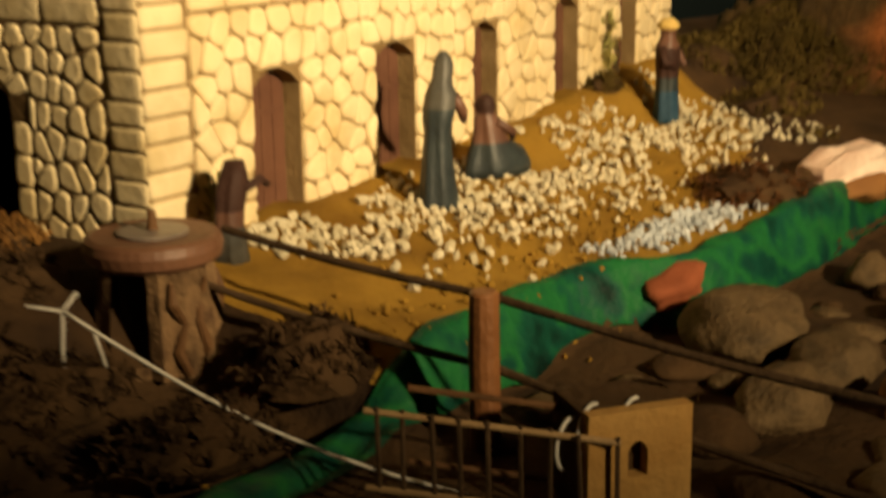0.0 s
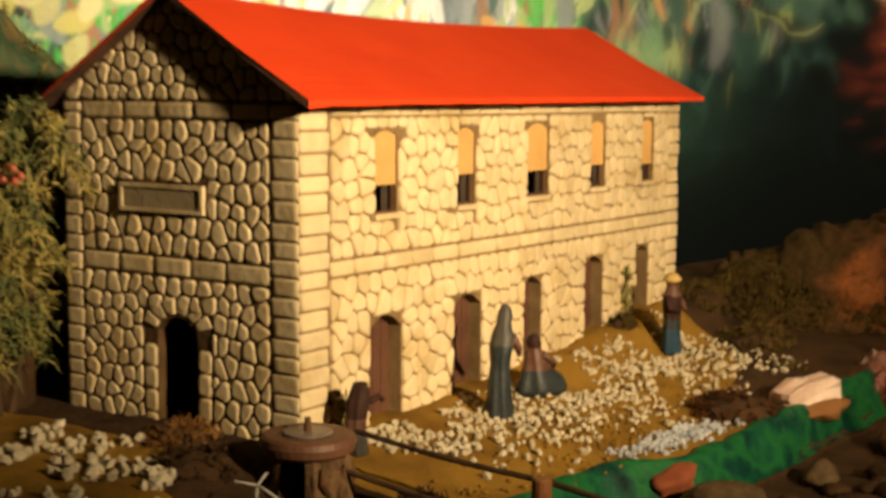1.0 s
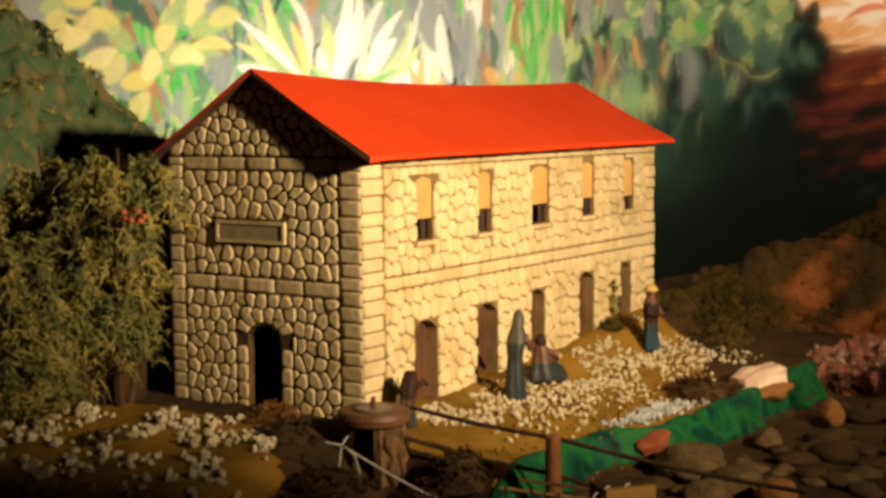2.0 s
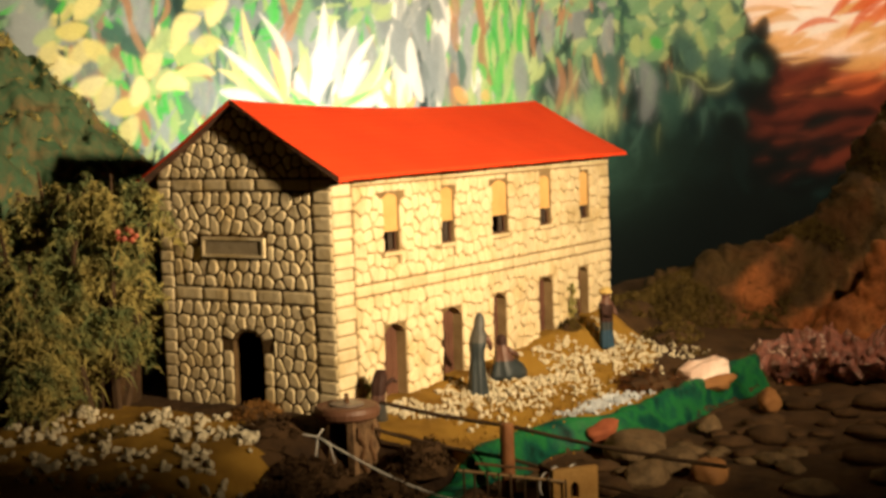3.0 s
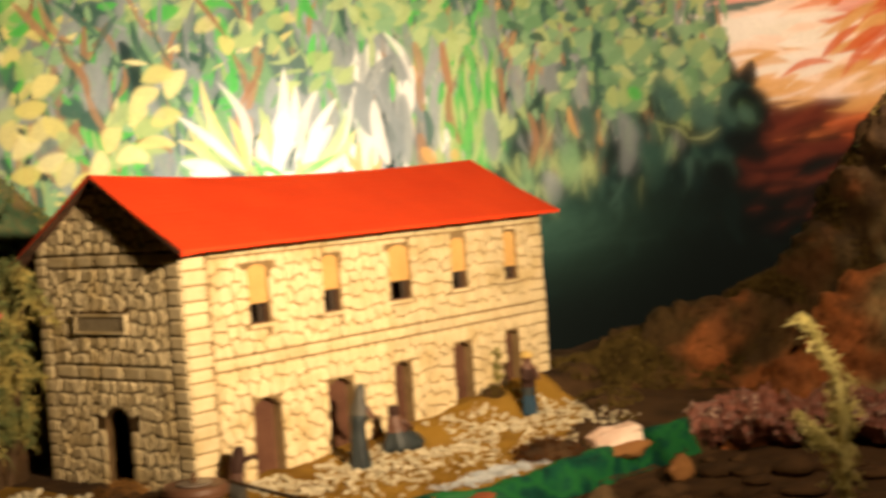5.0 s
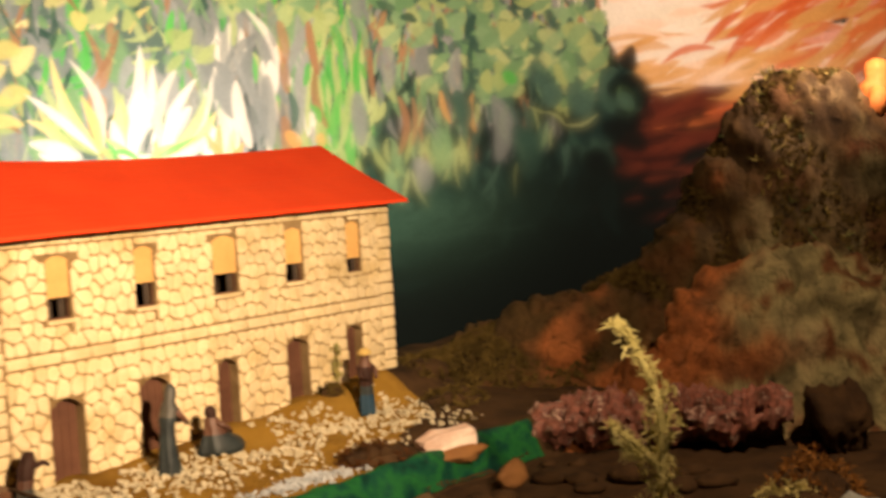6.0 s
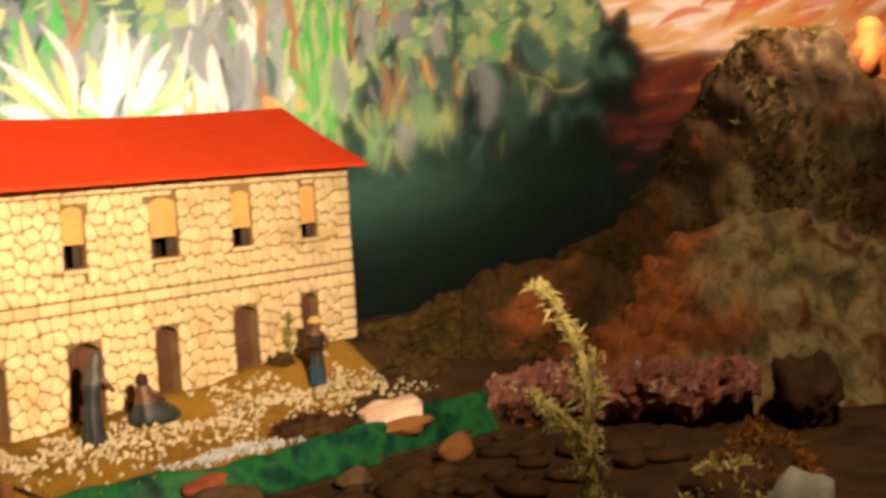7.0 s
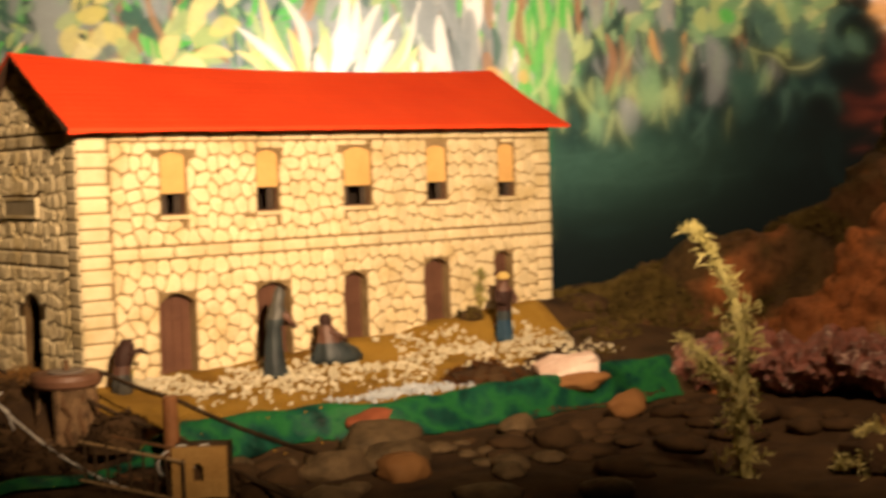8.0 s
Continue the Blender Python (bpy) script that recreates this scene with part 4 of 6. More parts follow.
def arch_stones(o, n, r):
    """Wedge stones over a doorway."""
    out = []
    cx, w = (o[0] + o[1]) / 2, (o[1] - o[0]) / 2
    for i in range(n):
        a0, a1 = math.pi * (0.06 + 0.88 * i / n), math.pi * (0.06 + 0.88 * (i + 1) / n) - 0.05
        ri, ro = w + 0.0012, w + r
        c = o[3] - w * 0.62
        k = 0.68
        out.append(soften([(cx + ri * math.cos(a0), c + ri * k * math.sin(a0)), (cx + ro * math.cos(a0), c + ro * k * math.sin(a0) + 0.002),
                           (cx + ro * math.cos(a1), c + ro * k * math.sin(a1) + 0.002), (cx + ri * math.cos(a1), c + ri * k * math.sin(a1))], 0.1))
    return out


def stones():
    rnd = random.Random(11)
    ops = DOORS + [(w[0] - 0.001, w[1] + 0.001, w[2] - 0.005, w[3] + 0.001, 0) for w in WINDOWS]
    q = 0.033
    f = quoins(0.0, q, 0.0, HOUSE_H, rnd) + quoins(HOUSE_L, 0.024, 0.0, HOUSE_H, rnd, True)
    f += course(q, HOUSE_L - 0.024, 0.2605, HOUSE_H, 0.028, rnd)
    f += course(0.0, HOUSE_L, 0.2703, WALL_TOP, 0.03, rnd)
    f += course(q, HOUSE_L - 0.024, 0.1465, 0.1585, 0.030, rnd)
    f += stonework((q, HOUSE_L - 0.024, 0.1590, 0.2600), 0.0140, rnd, ops, joint=0.00045)
    f += stonework((q, HOUSE_L - 0.024, 0.0, 0.1460), 0.0145, rnd, ops, joint=0.00045)
    lay(f, WALL_FRONT, front, rnd, True)
    g = quoins(0.0, 0.026, 0.0, HOUSE_H, rnd) + quoins(HOUSE_D, 0.020, 0.0, HOUSE_H, rnd, True)
    door_zone = (GABLE_DOOR[0] - 0.0148, GABLE_DOOR[1] + 0.0148, 0.0, GABLE_DOOR[3] + 0.003, 0)
    g += course(0.026, HOUSE_D - 0.020, 0.2580, 0.2705, 0.036, rnd)
    g += course(0.026, HOUSE_D - 0.020, 0.1420, 0.1560, 0.036, rnd)
    g += stonework((0.026, HOUSE_D - 0.020, 0.1565, 0.2575), 0.0138, rnd, [(0.086, 0.174, 0.188, 0.211, 0)], joint=0.0008)
    g += stonework((0.026, HOUSE_D - 0.020, 0.0, 0.1415), 0.0142, rnd, [door_zone], joint=0.0008)
    slope = (APEX - WALL_TOP) / (HOUSE_D / 2)
    g += stonework((0.002, HOUSE_D - 0.002, 0.2710, APEX), 0.0138, rnd, [], [(-slope, 1, WALL_TOP), (slope, 1, WALL_TOP + slope * HOUSE_D)], 0.0008)
    g += arch_stones(GABLE_DOOR, 6, 0.0165)
    for z in (0.020, 0.0375, 0.055, 0.0725):
        for a0, a1 in ((GABLE_DOOR[0] - 0.014, GABLE_DOOR[0] - 0.001), (GABLE_DOOR[1] + 0.001, GABLE_DOOR[1] + 0.014)):
            g.append(soften([(a0, z), (a1, z), (a1, z + 0.0168), (a0, z + 0.0168)], 0.15))
    lay(g, WALL_GABLE, gable_face, rnd, False)


def inside():
    """Near-black panels and floor that stand in for the shade inside the house."""
    bm = bmesh.new()
    box(bm, 0.05, 0.055, 0.06, 0.18, 0.0, 0.14)
    part("partition", bm, M_INSIDE_SHADE, HOUSE, "near-black panel standing in for the shade behind the open doorway")
    bm = bmesh.new()
    box(bm, 0.0082, 0.5918, 0.0162, HOUSE_D - 0.0082, 0.165, 0.168)
    part("upper_floor", bm, M_INSIDE_SHADE, HOUSE)
    bm = bmesh.new()
    box(bm, 0.0082, 0.5918, 0.030, 0.033, 0.169, 0.262)
    part("partition", bm, M_INSIDE_SHADE, HOUSE)


inside()

# ---------------------------------------------------------------- hill
def hill_base(x, y):
    """Crumpled-paper hill on the far bank: a tall crag and a lower shoulder before it."""
    d = (x - 0.65) * 0.73 - (y - 0.02) * 0.685   # along the ridge, from the house outwards
    c = (x - 0.65) * 0.685 + (y - 0.02) * 0.73   # across it, away from the visitors
    ridge = 0.062 + 0.335 * min(max(0, d), 0.40) + 0.145 * smooth(0.325, 0.465, d) + 0.065 * smooth(0.43, 0.50, d) - 0.085 * smooth(0.60, 0.67, d)
    ridge *= smooth(-0.16, 0.02, d)
    z = (ridge + 0.05) * math.exp(-(c / (0.16 if c > 0 else 0.085)) ** 2) - 0.05
    k = (d - 0.45) / (0.24 if d < 0.45 else 0.3)
    should = 0.242 * math.exp(-k * k - ((c + 0.175) / 0.075) ** 2) - 0.05
    z = max(z, should)
    return z


def hill_point(x, y):
    """The same surface pushed in and out along its normal, in sharp folds like crumpled paper."""
    z, e = hill_base(x, y), 0.004
    n = Vector((hill_base(x - e, y) - hill_base(x + e, y), hill_base(x, y - e) - hill_base(x, y + e), 2 * e)).normalized()
    q = Vector((x, y, z))
    r = q + 0.02 * Vector((noise.noise(q * 9), noise.noise(q * 9 + Vector((5, 0, 0))), noise.noise(q * 9 + Vector((0, 5, 0)))))
    f = abs(noise.noise(r * 8.5)) + 0.5 * abs(noise.noise(r * 19)) + 0.30 * abs(noise.noise(r * 43)) + 0.14 * abs(noise.noise(r * 90))
    return q + n * smooth(-0.05, 0.06, z) * (0.044 * f - 0.016)


def hill_z(x, y):
    return hill_base(x, y) + 0.002


def blend(pairs):
    total = sum(w for w, _ in pairs) + 1e-9
    return [sum(w * c[i] for w, c in pairs) / total for i in range(3)] + [1.0]


def hill_paint(x, y, z):
    d, c = (x - 0.65) * 0.73 - (y - 0.02) * 0.685, (x - 0.65) * 0.685 + (y - 0.02) * 0.73
    q = Vector((x, y, z))
    w = 0.06 * noise.noise(q * 13) + 0.03 * noise.noise(q * 34)
    v = noise.noise(q * 21 + Vector((3, 1, 2))) + 0.5 * noise.noise(q * 55)
    crest = smooth(-0.09, -0.05, c + w)
    orange = (1 - smooth(0.26, 0.42, d + 2.0 * w)) * (1 - crest)
    green = smooth(0.24, 0.40, d + 2.5 * w) * (1 - crest) * smooth(-0.35, 0.25, v)
    brown = smooth(0.0, 0.6, -v) * 0.9 + 0.12
    dark = smooth(0.0, 0.45, v * (1 if d > 0.3 else 0.5)) * 1.6
    pale = smooth(0.05, 0.35, noise.noise(q * 17 + Vector((7, 2, 1))) + 0.4 * noise.noise(q * 47)) * smooth(0.36, 0.44, d) * 0.6
    return blend([(pale, (0.24, 0.19, 0.10)), (crest, (0.050, 0.032, 0.011)), (orange, (0.26, 0.088, 0.026)), (green, (0.20, 0.18, 0.085)), (brown, (0.085, 0.036, 0.015)), (dark, (0.020, 0.013, 0.008))])


def hill():
    bm = bmesh.new()
    layer = bm.verts.layers.float_color.new("paint")
    xs, ys = np.linspace(0.50, 1.42, 300), np.linspace(-0.85, 0.30, 370)
    grid = []
    for y in ys:
        row = []
        for x in xs:
            p = hill_point(x, y)
            v = bm.verts.new(p)
            v[layer] = hill_paint(*p)
            row.append(v)
        grid.append(row)
    for j in range(len(ys) - 1):
        for i in range(len(xs) - 1):
            bm.faces.new((grid[j][i], grid[j][i + 1], grid[j + 1][i + 1], grid[j + 1][i]))
    ob = mesh_object("hill", bm, painted_paper("hill_paper_painted", "paint", ((0.38, 0.38, 0.38), (1.30, 1.30, 1.30), (0.55, 0.55, 0.55))), smooth=True)
    tagged(ob, "crumpled painted paper hill in brown, orange and moss green", "hill", kind="structure")


hill()


def side_hill():
    """The crumpled slope behind the bush, before the painted wood."""
    bm = bmesh.new()
    vs = np.linspace(0, 1, 90)
    grid = []
    for u in np.linspace(0, 1, 130):
        cx, cy, top = 0.34 - 0.62 * u, 0.425 + 0.40 * u, min(0.175 + 0.67 * u, 0.50 + 0.05 * u)
        row = []
        for v in vs:
            s = 1 - (2 * v - 1) ** 2
            x, y = cx + (v - 0.5) * 0.24, cy + (v - 0.5) * 0.26
            z = (top + 0.03) * s ** 0.6 - 0.03
            f = abs(noise.noise((x * 10, y * 10, z * 9 + 7))) + 0.6 * abs(noise.noise((x * 25, y * 25, z * 22))) + 0.4 * abs(noise.noise((x * 55, y * 55, z * 50)))
            row.append(bm.verts.new((x - 0.04 * f, y - 0.05 * f, z + 0.035 * f - 0.016)))
        grid.append(row)
    for a, b in zip(grid, grid[1:]):
        for i in range(len(a) - 1):
            bm.faces.new((a[i], b[i], b[i + 1], a[i + 1]))
    m = material("slope_paper", [(0.06, 0.11, 0.045), (0.20, 0.15, 0.070), (0.06, 0.13, 0.07), (0.17, 0.135, 0.06)], 9, 0.85, 0.8, 12, spread=0.28, distort=0.8)
    tagged(mesh_object("hillside", bm, m, smooth=True), "crumpled painted paper slope in brown and green", "hill", kind="structure")


side_hill()

# ---------------------------------------------------------------- river bank and stones
def river_bank():
    bm = bmesh.new()
    n, m = 170, 9
    grid = []
    for i in range(n + 1):
        x = -0.34 + 0.90 * i / n
        row = []
        for j in range(m + 1):
            k = j / m
            y = bank_line(x) + 0.010 - 0.024 * k + 0.006 * noise.noise((x * 25, k * 2, 3))
            top = max((ground_z(x, bank_line(x) + 0.012) + 0.002) * (1 - 0.75 * smooth(0.36, 0.52, x)), -0.012)
            top += 0.004 * noise.noise((x * 9, 2.0, 1.0))
            z = top + 0.004 * noise.noise((x * 20, 0, 5)) - (top + 0.026) * k ** 1.3 + 0.004 * math.sin(math.pi * k)
            row.append(bm.verts.new((x, y, max(z, ground_z(x, y) + 0.0025))))
        grid.append(row)
    for a, b in zip(grid, grid[1:]):
        for j in range(m):
            bm.faces.new((a[j], a[j + 1], b[j + 1], b[j]))
    ob = mesh_object("river_bank", bm, M_BANK, smooth=True)
    tagged(ob, "green-painted cloth edging of the river bank", "river bank", kind="structure")


river_bank()


def boulder(name, at, size, seed, mat, label, group="stones in the river bed", rough=0.3, turn=0.0, sub=3):
    bm = bmesh.new()
    blob(bm, (0, 0, 0), size, seed, rough, sub, turn)
    ob = mesh_object(name, bm, mat, smooth=True)
    ob.location = at
    return tagged(ob, label, "stone", group)


BED = -0.019
boulder("boulder", (0.158, -0.248, BED + 0.010), (0.044, 0.030, 0.018), 1, M_ROCK, "large rounded brown boulder at the foot of the bank", turn=0.3)
boulder("boulder", (0.135, -0.302, BED + 0.006), (0.036, 0.022, 0.014), 2, M_ROCK, "rounded brown boulder in the river bed")
boulder("stone", (0.105, -0.352, BED + 0.008), (0.022, 0.016, 0.014), 3, M_ORANGE, "small orange-brown stone in the river bed")
boulder("stone", (0.425, -0.288, BED + 0.012), (0.034, 0.013, 0.013), 4, M_ORANGE, "flat terracotta-coloured stone beside the bank", turn=0.3)
boulder("boulder", (0.075, -0.300, BED + 0.006), (0.030, 0.020, 0.016), 6, M_ROCK, "flat brown stone below the bank")
boulder("stone", (0.300, -0.268, BED + 0.006), (0.020, 0.014, 0.010), 7, M_ROCK, "small brown stone at the bank foot")


def bed_stones():
    rnd = random.Random(3)
    spots = [(0.158, -0.248, 0.045), (0.135, -0.302, 0.036), (0.105, -0.352, 0.024), (0.425, -0.288, 0.03), (0.075, -0.300, 0.03), (0.30, -0.268, 0.02)]
    tries = 0
    while len(spots) < 64 and tries < 4000:
        tries += 1
        x, r = min(rnd.uniform(-0.02, 0.62), rnd.uniform(-0.02, 0.62)), rnd.uniform(0.007, 0.024)
        y = bank_line(x) - 0.034 - r - abs(rnd.gauss(0, 0.13))
        if y < -0.6 or any(math.hypot(x - a, y - b) < (r + c) * 0.8 for a, b, c in spots):
            continue
        spots.append((x, y, r))
        boulder("stone", (x, y, ground_z(x, y) + r * 0.18), (r * rnd.uniform(0.9, 1.5), r, r * rnd.uniform(0.3, 0.55)), len(spots), M_ROCK if x < 0.24 and rnd.random() < 0.7 else M_EARTH,
                "small earth-brown stone lying in the river bed", turn=rnd.uniform(0, 3), sub=2)


bed_stones()


def pebbles(name, n, place, size, mat, label, seed):
    """A spread of little chips, too many to count."""
    rnd = random.Random(seed)
    verts, faces = [], []
    for _ in range(n):
        x, y = place(rnd)
        z = ground_z(x, y)
        r = size * rnd.uniform(0.5, 1.25)
        m = Euler((rnd.uniform(0, 6), rnd.uniform(0, 6), rnd.uniform(0, 6))).to_matrix()
        base = len(verts)
        s = (r, r * rnd.uniform(0.6, 1), r * rnd.uniform(0.5, 0.9))
        for c in ((1, 0, 0), (-1, 0, 0), (0, 1, 0), (0, -1, 0), (0, 0, 1), (0, 0, -1), (0.62, 0.62, 0.62), (-0.62, 0.6, 0.6), (0.6, -0.62, 0.6), (-0.6, -0.6, 0.62)):
            v = m @ Vector([c[i] * s[i] * rnd.uniform(0.8, 1.1) for i in range(3)])
            verts.append((x + v.x, y + v.y, z + v.z + r * 0.45))
        for f in ((4, 6, 7), (4, 8, 6), (4, 9, 8), (4, 7, 9), (0, 6, 8), (1, 9, 7), (2, 7, 6), (3, 8, 9), (5, 2, 0), (5, 1, 2), (5, 3, 1), (5, 0, 3), (0, 2, 6), (1, 7, 2), (3, 9, 1), (0, 8, 3)):
            faces.append([base + i for i in f])
    me = bpy.data.meshes.new(name)
    me.from_pydata(verts, [], faces)
    me.materials.append(mat)
    return tagged(new(name, me), label, "gravel", kind="stuff")


def front_gravel(r):
    while True:
        x = r.uniform(0.04, 0.555)
        y = -0.012 - abs(r.gauss(0, 0.048 + 0.03 * x)) - 0.045 * smooth(0.0, 0.3, x) * r.random()
        if y > -0.165 and abs(noise.noise((x * 12, y * 12, 4))) < 0.42:
            return x, y


def side_gravel(r):
    while True:
        y = r.uniform(-0.12, 0.30)
        x = -0.055 - 0.09 * smooth(0.06, -0.02, y) - abs(r.gauss(0, 0.15))
        if noise.noise((x * 22, y * 22, 6)) > -0.12:
            return x, y


def bank_gravel(r):
    x = min(max(r.gauss(0.235, 0.036), 0.165), 0.305)
    return x, -0.176 - 0.19 * (x - 0.235) + 0.007 * r.gauss(0, 1)


pebbles("gravel", 1150, front_gravel, 0.0035, M_GRAVEL, "cream-white gravel chips scattered before the house", 1)
pebbles("gravel", 560, side_gravel, 0.0054, M_GRAVEL, "cream-white gravel chips beside the house", 2)
pebbles("gravel", 330, bank_gravel, 0.0030,
        material("grey_gravel", [(0.30, 0.33, 0.36), (0.56, 0.59, 0.61)], 60, 0.6, 0.3), "fine grey-white gravel heaped along the bank", 3)
pebbles("gravel", 260, lambda r: (r.gauss(0.16, 0.09), -0.14 + 0.022 * r.gauss(0, 1)), 0.0022, M_SAND, "loose ochre grit on the sand", 4)


def stone_block():
    """A squared fragment, broken at one end, on a flat brick-red stone."""
    rnd = random.Random(21)
    bm = bmesh.new()
    box(bm, -0.034, 0.030, -0.012, 0.012, -0.004, 0.018)
    bmesh.ops.subdivide_edges(bm, edges=bm.edges, cuts=2, use_grid_fill=True)
    for v in bm.verts:
        v.co += 0.0022 * Vector((rnd.uniform(-1, 1), rnd.uniform(-1, 1), rnd.uniform(-1, 1)))
        if v.co.x < -0.02:
            v.co.z *= 0.55
    bmesh.ops.bevel(bm, geom=bm.edges, offset=0.0007, segments=1, affect="EDGES")
    ob = mesh_object("stone_block", bm, material("pink_stone", [(0.62, 0.42, 0.33), (0.80, 0.66, 0.56)], 40, 0.7, 0.6))
    ob.matrix_world = pose(0.418, -0.212, 0.018, 0, 0, -22)
    tagged(ob, "pale pink broken stone lying on the bank", "stone")


stone_block()
boulder("stone", (0.424, -0.226, 0.010), (0.026, 0.010, 0.009), 23, M_ORANGE, "terracotta stone under the pale block on the bank", "", 0.4, -0.35)
boulder("stone", (0.190, -0.198, -0.002), (0.032, 0.014, 0.013), 22, material("red_stone", [(0.16, 0.045, 0.02), (0.27, 0.08, 0.035)], 40, 0.8, 0.5), "brick-red stone wedged in the bank", "", 0.4)


# ---------------------------------------------------------------- tufts, moss and bushes
def tuft(bm, at, n, length, wide, rnd, spread=1.0, droop=0.4, flat=1.0):
    """Fine bent blades from one root."""
    at = Vector(at)
    for _ in range(n):
        a, t = rnd.uniform(0, 2 * math.pi), abs(rnd.gauss(0, 0.5)) * spread
        d = Vector((math.sin(t) * math.cos(a), math.sin(t) * math.sin(a), math.cos(t) * flat)).normalized()
        l = length * rnd.uniform(0.5, 1.3)
        side = d.cross(Vector((rnd.uniform(-1, 1), rnd.uniform(-1, 1), 0.2))).normalized() * wide
        p1 = at + d * l * 0.55 + Vector((0, 0, -droop * l * 0.08))
        p2 = at + d * l + Vector((0, 0, -droop * l * 0.35))
        v = [bm.verts.new(q) for q in (at - side, at + side, p1 + side * 0.8, p1 - side * 0.8, p2)]
        bm.faces.new((v[0], v[1], v[2], v[3]))
        bm.faces.new((v[3], v[2], v[4]))


M_LICHEN = material("dry_lichen", [(0.13, 0.125, 0.036), (0.36, 0.29, 0.088), (0.10, 0.13, 0.050), (0.24, 0.21, 0.060)], 20, 0.9, 0.3, 4, spread=0.28)
M_TWIG = material("dark_twig", [(0.05, 0.03, 0.015), (0.09, 0.055, 0.03)], 50, 0.9, 0.6)
M_SPRIG = material("yellow_green_sprig", [(0.52, 0.46, 0.15), (0.72, 0.64, 0.28)], 60, 0.8, 0.4, 5, spread=0.25)


def lichen_bush():
    rnd = random.Random(8)
    root = empty("bush", (-0.06, 0.30, 0.02))
    tagged(root, "tall bushy clump of dry green lichen beside the house", "bush")
    stems, plumes = bmesh.new(), []
    for k in range(32):
        x, y = rnd.uniform(-0.13, 0.052), rnd.gauss(0.0, 0.045)
        h = rnd.uniform(0.13, 0.255) * (1 - 1.6 * max(0.0, -x - 0.05)) if x < -0.04 else rnd.uniform(0.19, 0.275)
        pts = [Vector((x * (0.55 + 0.45 * s), y * (0.55 + 0.45 * s), -0.01 + h * s)) + Vector((rnd.gauss(0, 0.006), rnd.gauss(0, 0.006), 0)) for s in (0, 0.35, 0.7, 1.0)]
        tube(stems, pts, [0.005, 0.004, 0.003, 0.0015], 6, 0.2)
        # plumes that hang out and down from the upper stem
        for _ in range(9):
            q = pts[1].lerp(pts[3], rnd.random())
            a = rnd.gauss(-2.2, 1.1)
            d = Vector((math.cos(a), math.sin(a), 0))
            r = rnd.uniform(0.020, 0.042)
            plumes.append([q + d * r * t + Vector((0, 0, 0.012 * t - rnd.uniform(0.026, 0.05) * t * t)) for t in (0, 0.35, 0.7, 1.0)])
    part("stem", stems, M_TWIG, root)
    bm = bmesh.new()
    for pts in plumes:
        for _ in range(17):
            i = rnd.randrange(3)
            p = pts[i].lerp(pts[i + 1], rnd.random()) + Vector((rnd.gauss(0, 0.004), rnd.gauss(0, 0.004), rnd.gauss(0, 0.004)))
            tuft(bm, p, 8, 0.015, 0.0010, rnd, 2.0, 2.4)
    part("crown", bm, M_LICHEN, root, "fine dry olive-green lichen fronds")
    bm = bmesh.new()
    for k in range(9):
        blob(bm, (-0.025 + rnd.gauss(0, 0.004), -0.098 + rnd.gauss(0, 0.006), 0.197 + rnd.gauss(0, 0.005)), (0.0035,) * 3, k, 0.1, 1)
    part("berry_cluster", bm, material("red_berry", [(0.35, 0.06, 0.03), (0.45, 0.12, 0.06)], 60, 0.5, 0.1), root, "small cluster of dull red berries")


lichen_bush()


def low_bush(name, at, r, h, seed, mat, label, n=90, length=0.016):
    rnd = random.Random(seed)
    root = empty(name, at)
    tagged(root, label, "bush")
    bm = bmesh.new()
    blob(bm, (0, 0, h * 0.25), (r * 0.8, r * 0.7, h * 0.6), seed, 0.4, 2)
    part("clump", bm, M_EARTH, root)
    bm = bmesh.new()
    for _ in range(n):
        a, k = rnd.uniform(0, 2 * math.pi), math.sqrt(rnd.random())
        p = (r * k * math.cos(a), r * 0.8 * k * math.sin(a), h * (1 - 0.8 * k * k) * rnd.uniform(0.6, 1))
        tuft(bm, p, 8, length, 0.0007, rnd, 2.0, 1.0)
    part("moss", bm, mat, root)


low_bush("moss_clump", (-0.17, 0.42, 0.03), 0.09, 0.16, 31, M_LICHEN, "olive-green lichen clump on the slope", 260, 0.024)
low_bush("moss_clump", (-0.036, 0.282, 0.03), 0.040, 0.245, 30, M_LICHEN, "tall olive-green lichen clump behind the gable", 300, 0.022)
low_bush("moss_clump", (-0.13, 0.30, 0.03), 0.05, 0.05, 32, M_MOSS, "low dark moss clump beside the gravel", 120)
low_bush("moss_clump", (0.338, -0.176, 0.012), 0.046, 0.024, 33, material("brown_moss", [(0.05, 0.02, 0.008), (0.10, 0.04, 0.012)], 50, 0.95, 0.8), "dark reddish-brown moss clump on the sand", 110, 0.009)
low_bush("moss_clump", (0.585, -0.095, 0.020), 0.055, 0.030, 34, M_MOSS, "brown-green moss mound on the far bank", 200, 0.011)
low_bush("moss_clump", (0.645, 0.000, 0.045), 0.065, 0.032, 35, M_MOSS, "brown-green moss mound beside the house", 220, 0.012)
low_bush("moss_clump", (0.535, -0.155, 0.004), 0.035, 0.022, 36, M_MOSS, "small brown moss mound at the river's edge", 120, 0.010)
low_bush("moss_clump", (0.46, -0.012, 0.055), 0.018, 0.012, 37, M_MOSS, "small dry moss tuft at the foot of the wall", 60, 0.010)
low_bush("moss_clump", (-0.030, 0.085, 0.025), 0.032, 0.020, 38, material("rust_moss", [(0.12, 0.055, 0.015), (0.22, 0.11, 0.03)], 50, 0.95, 0.8), "rust-brown dry moss at the foot of the gable", 110, 0.010)
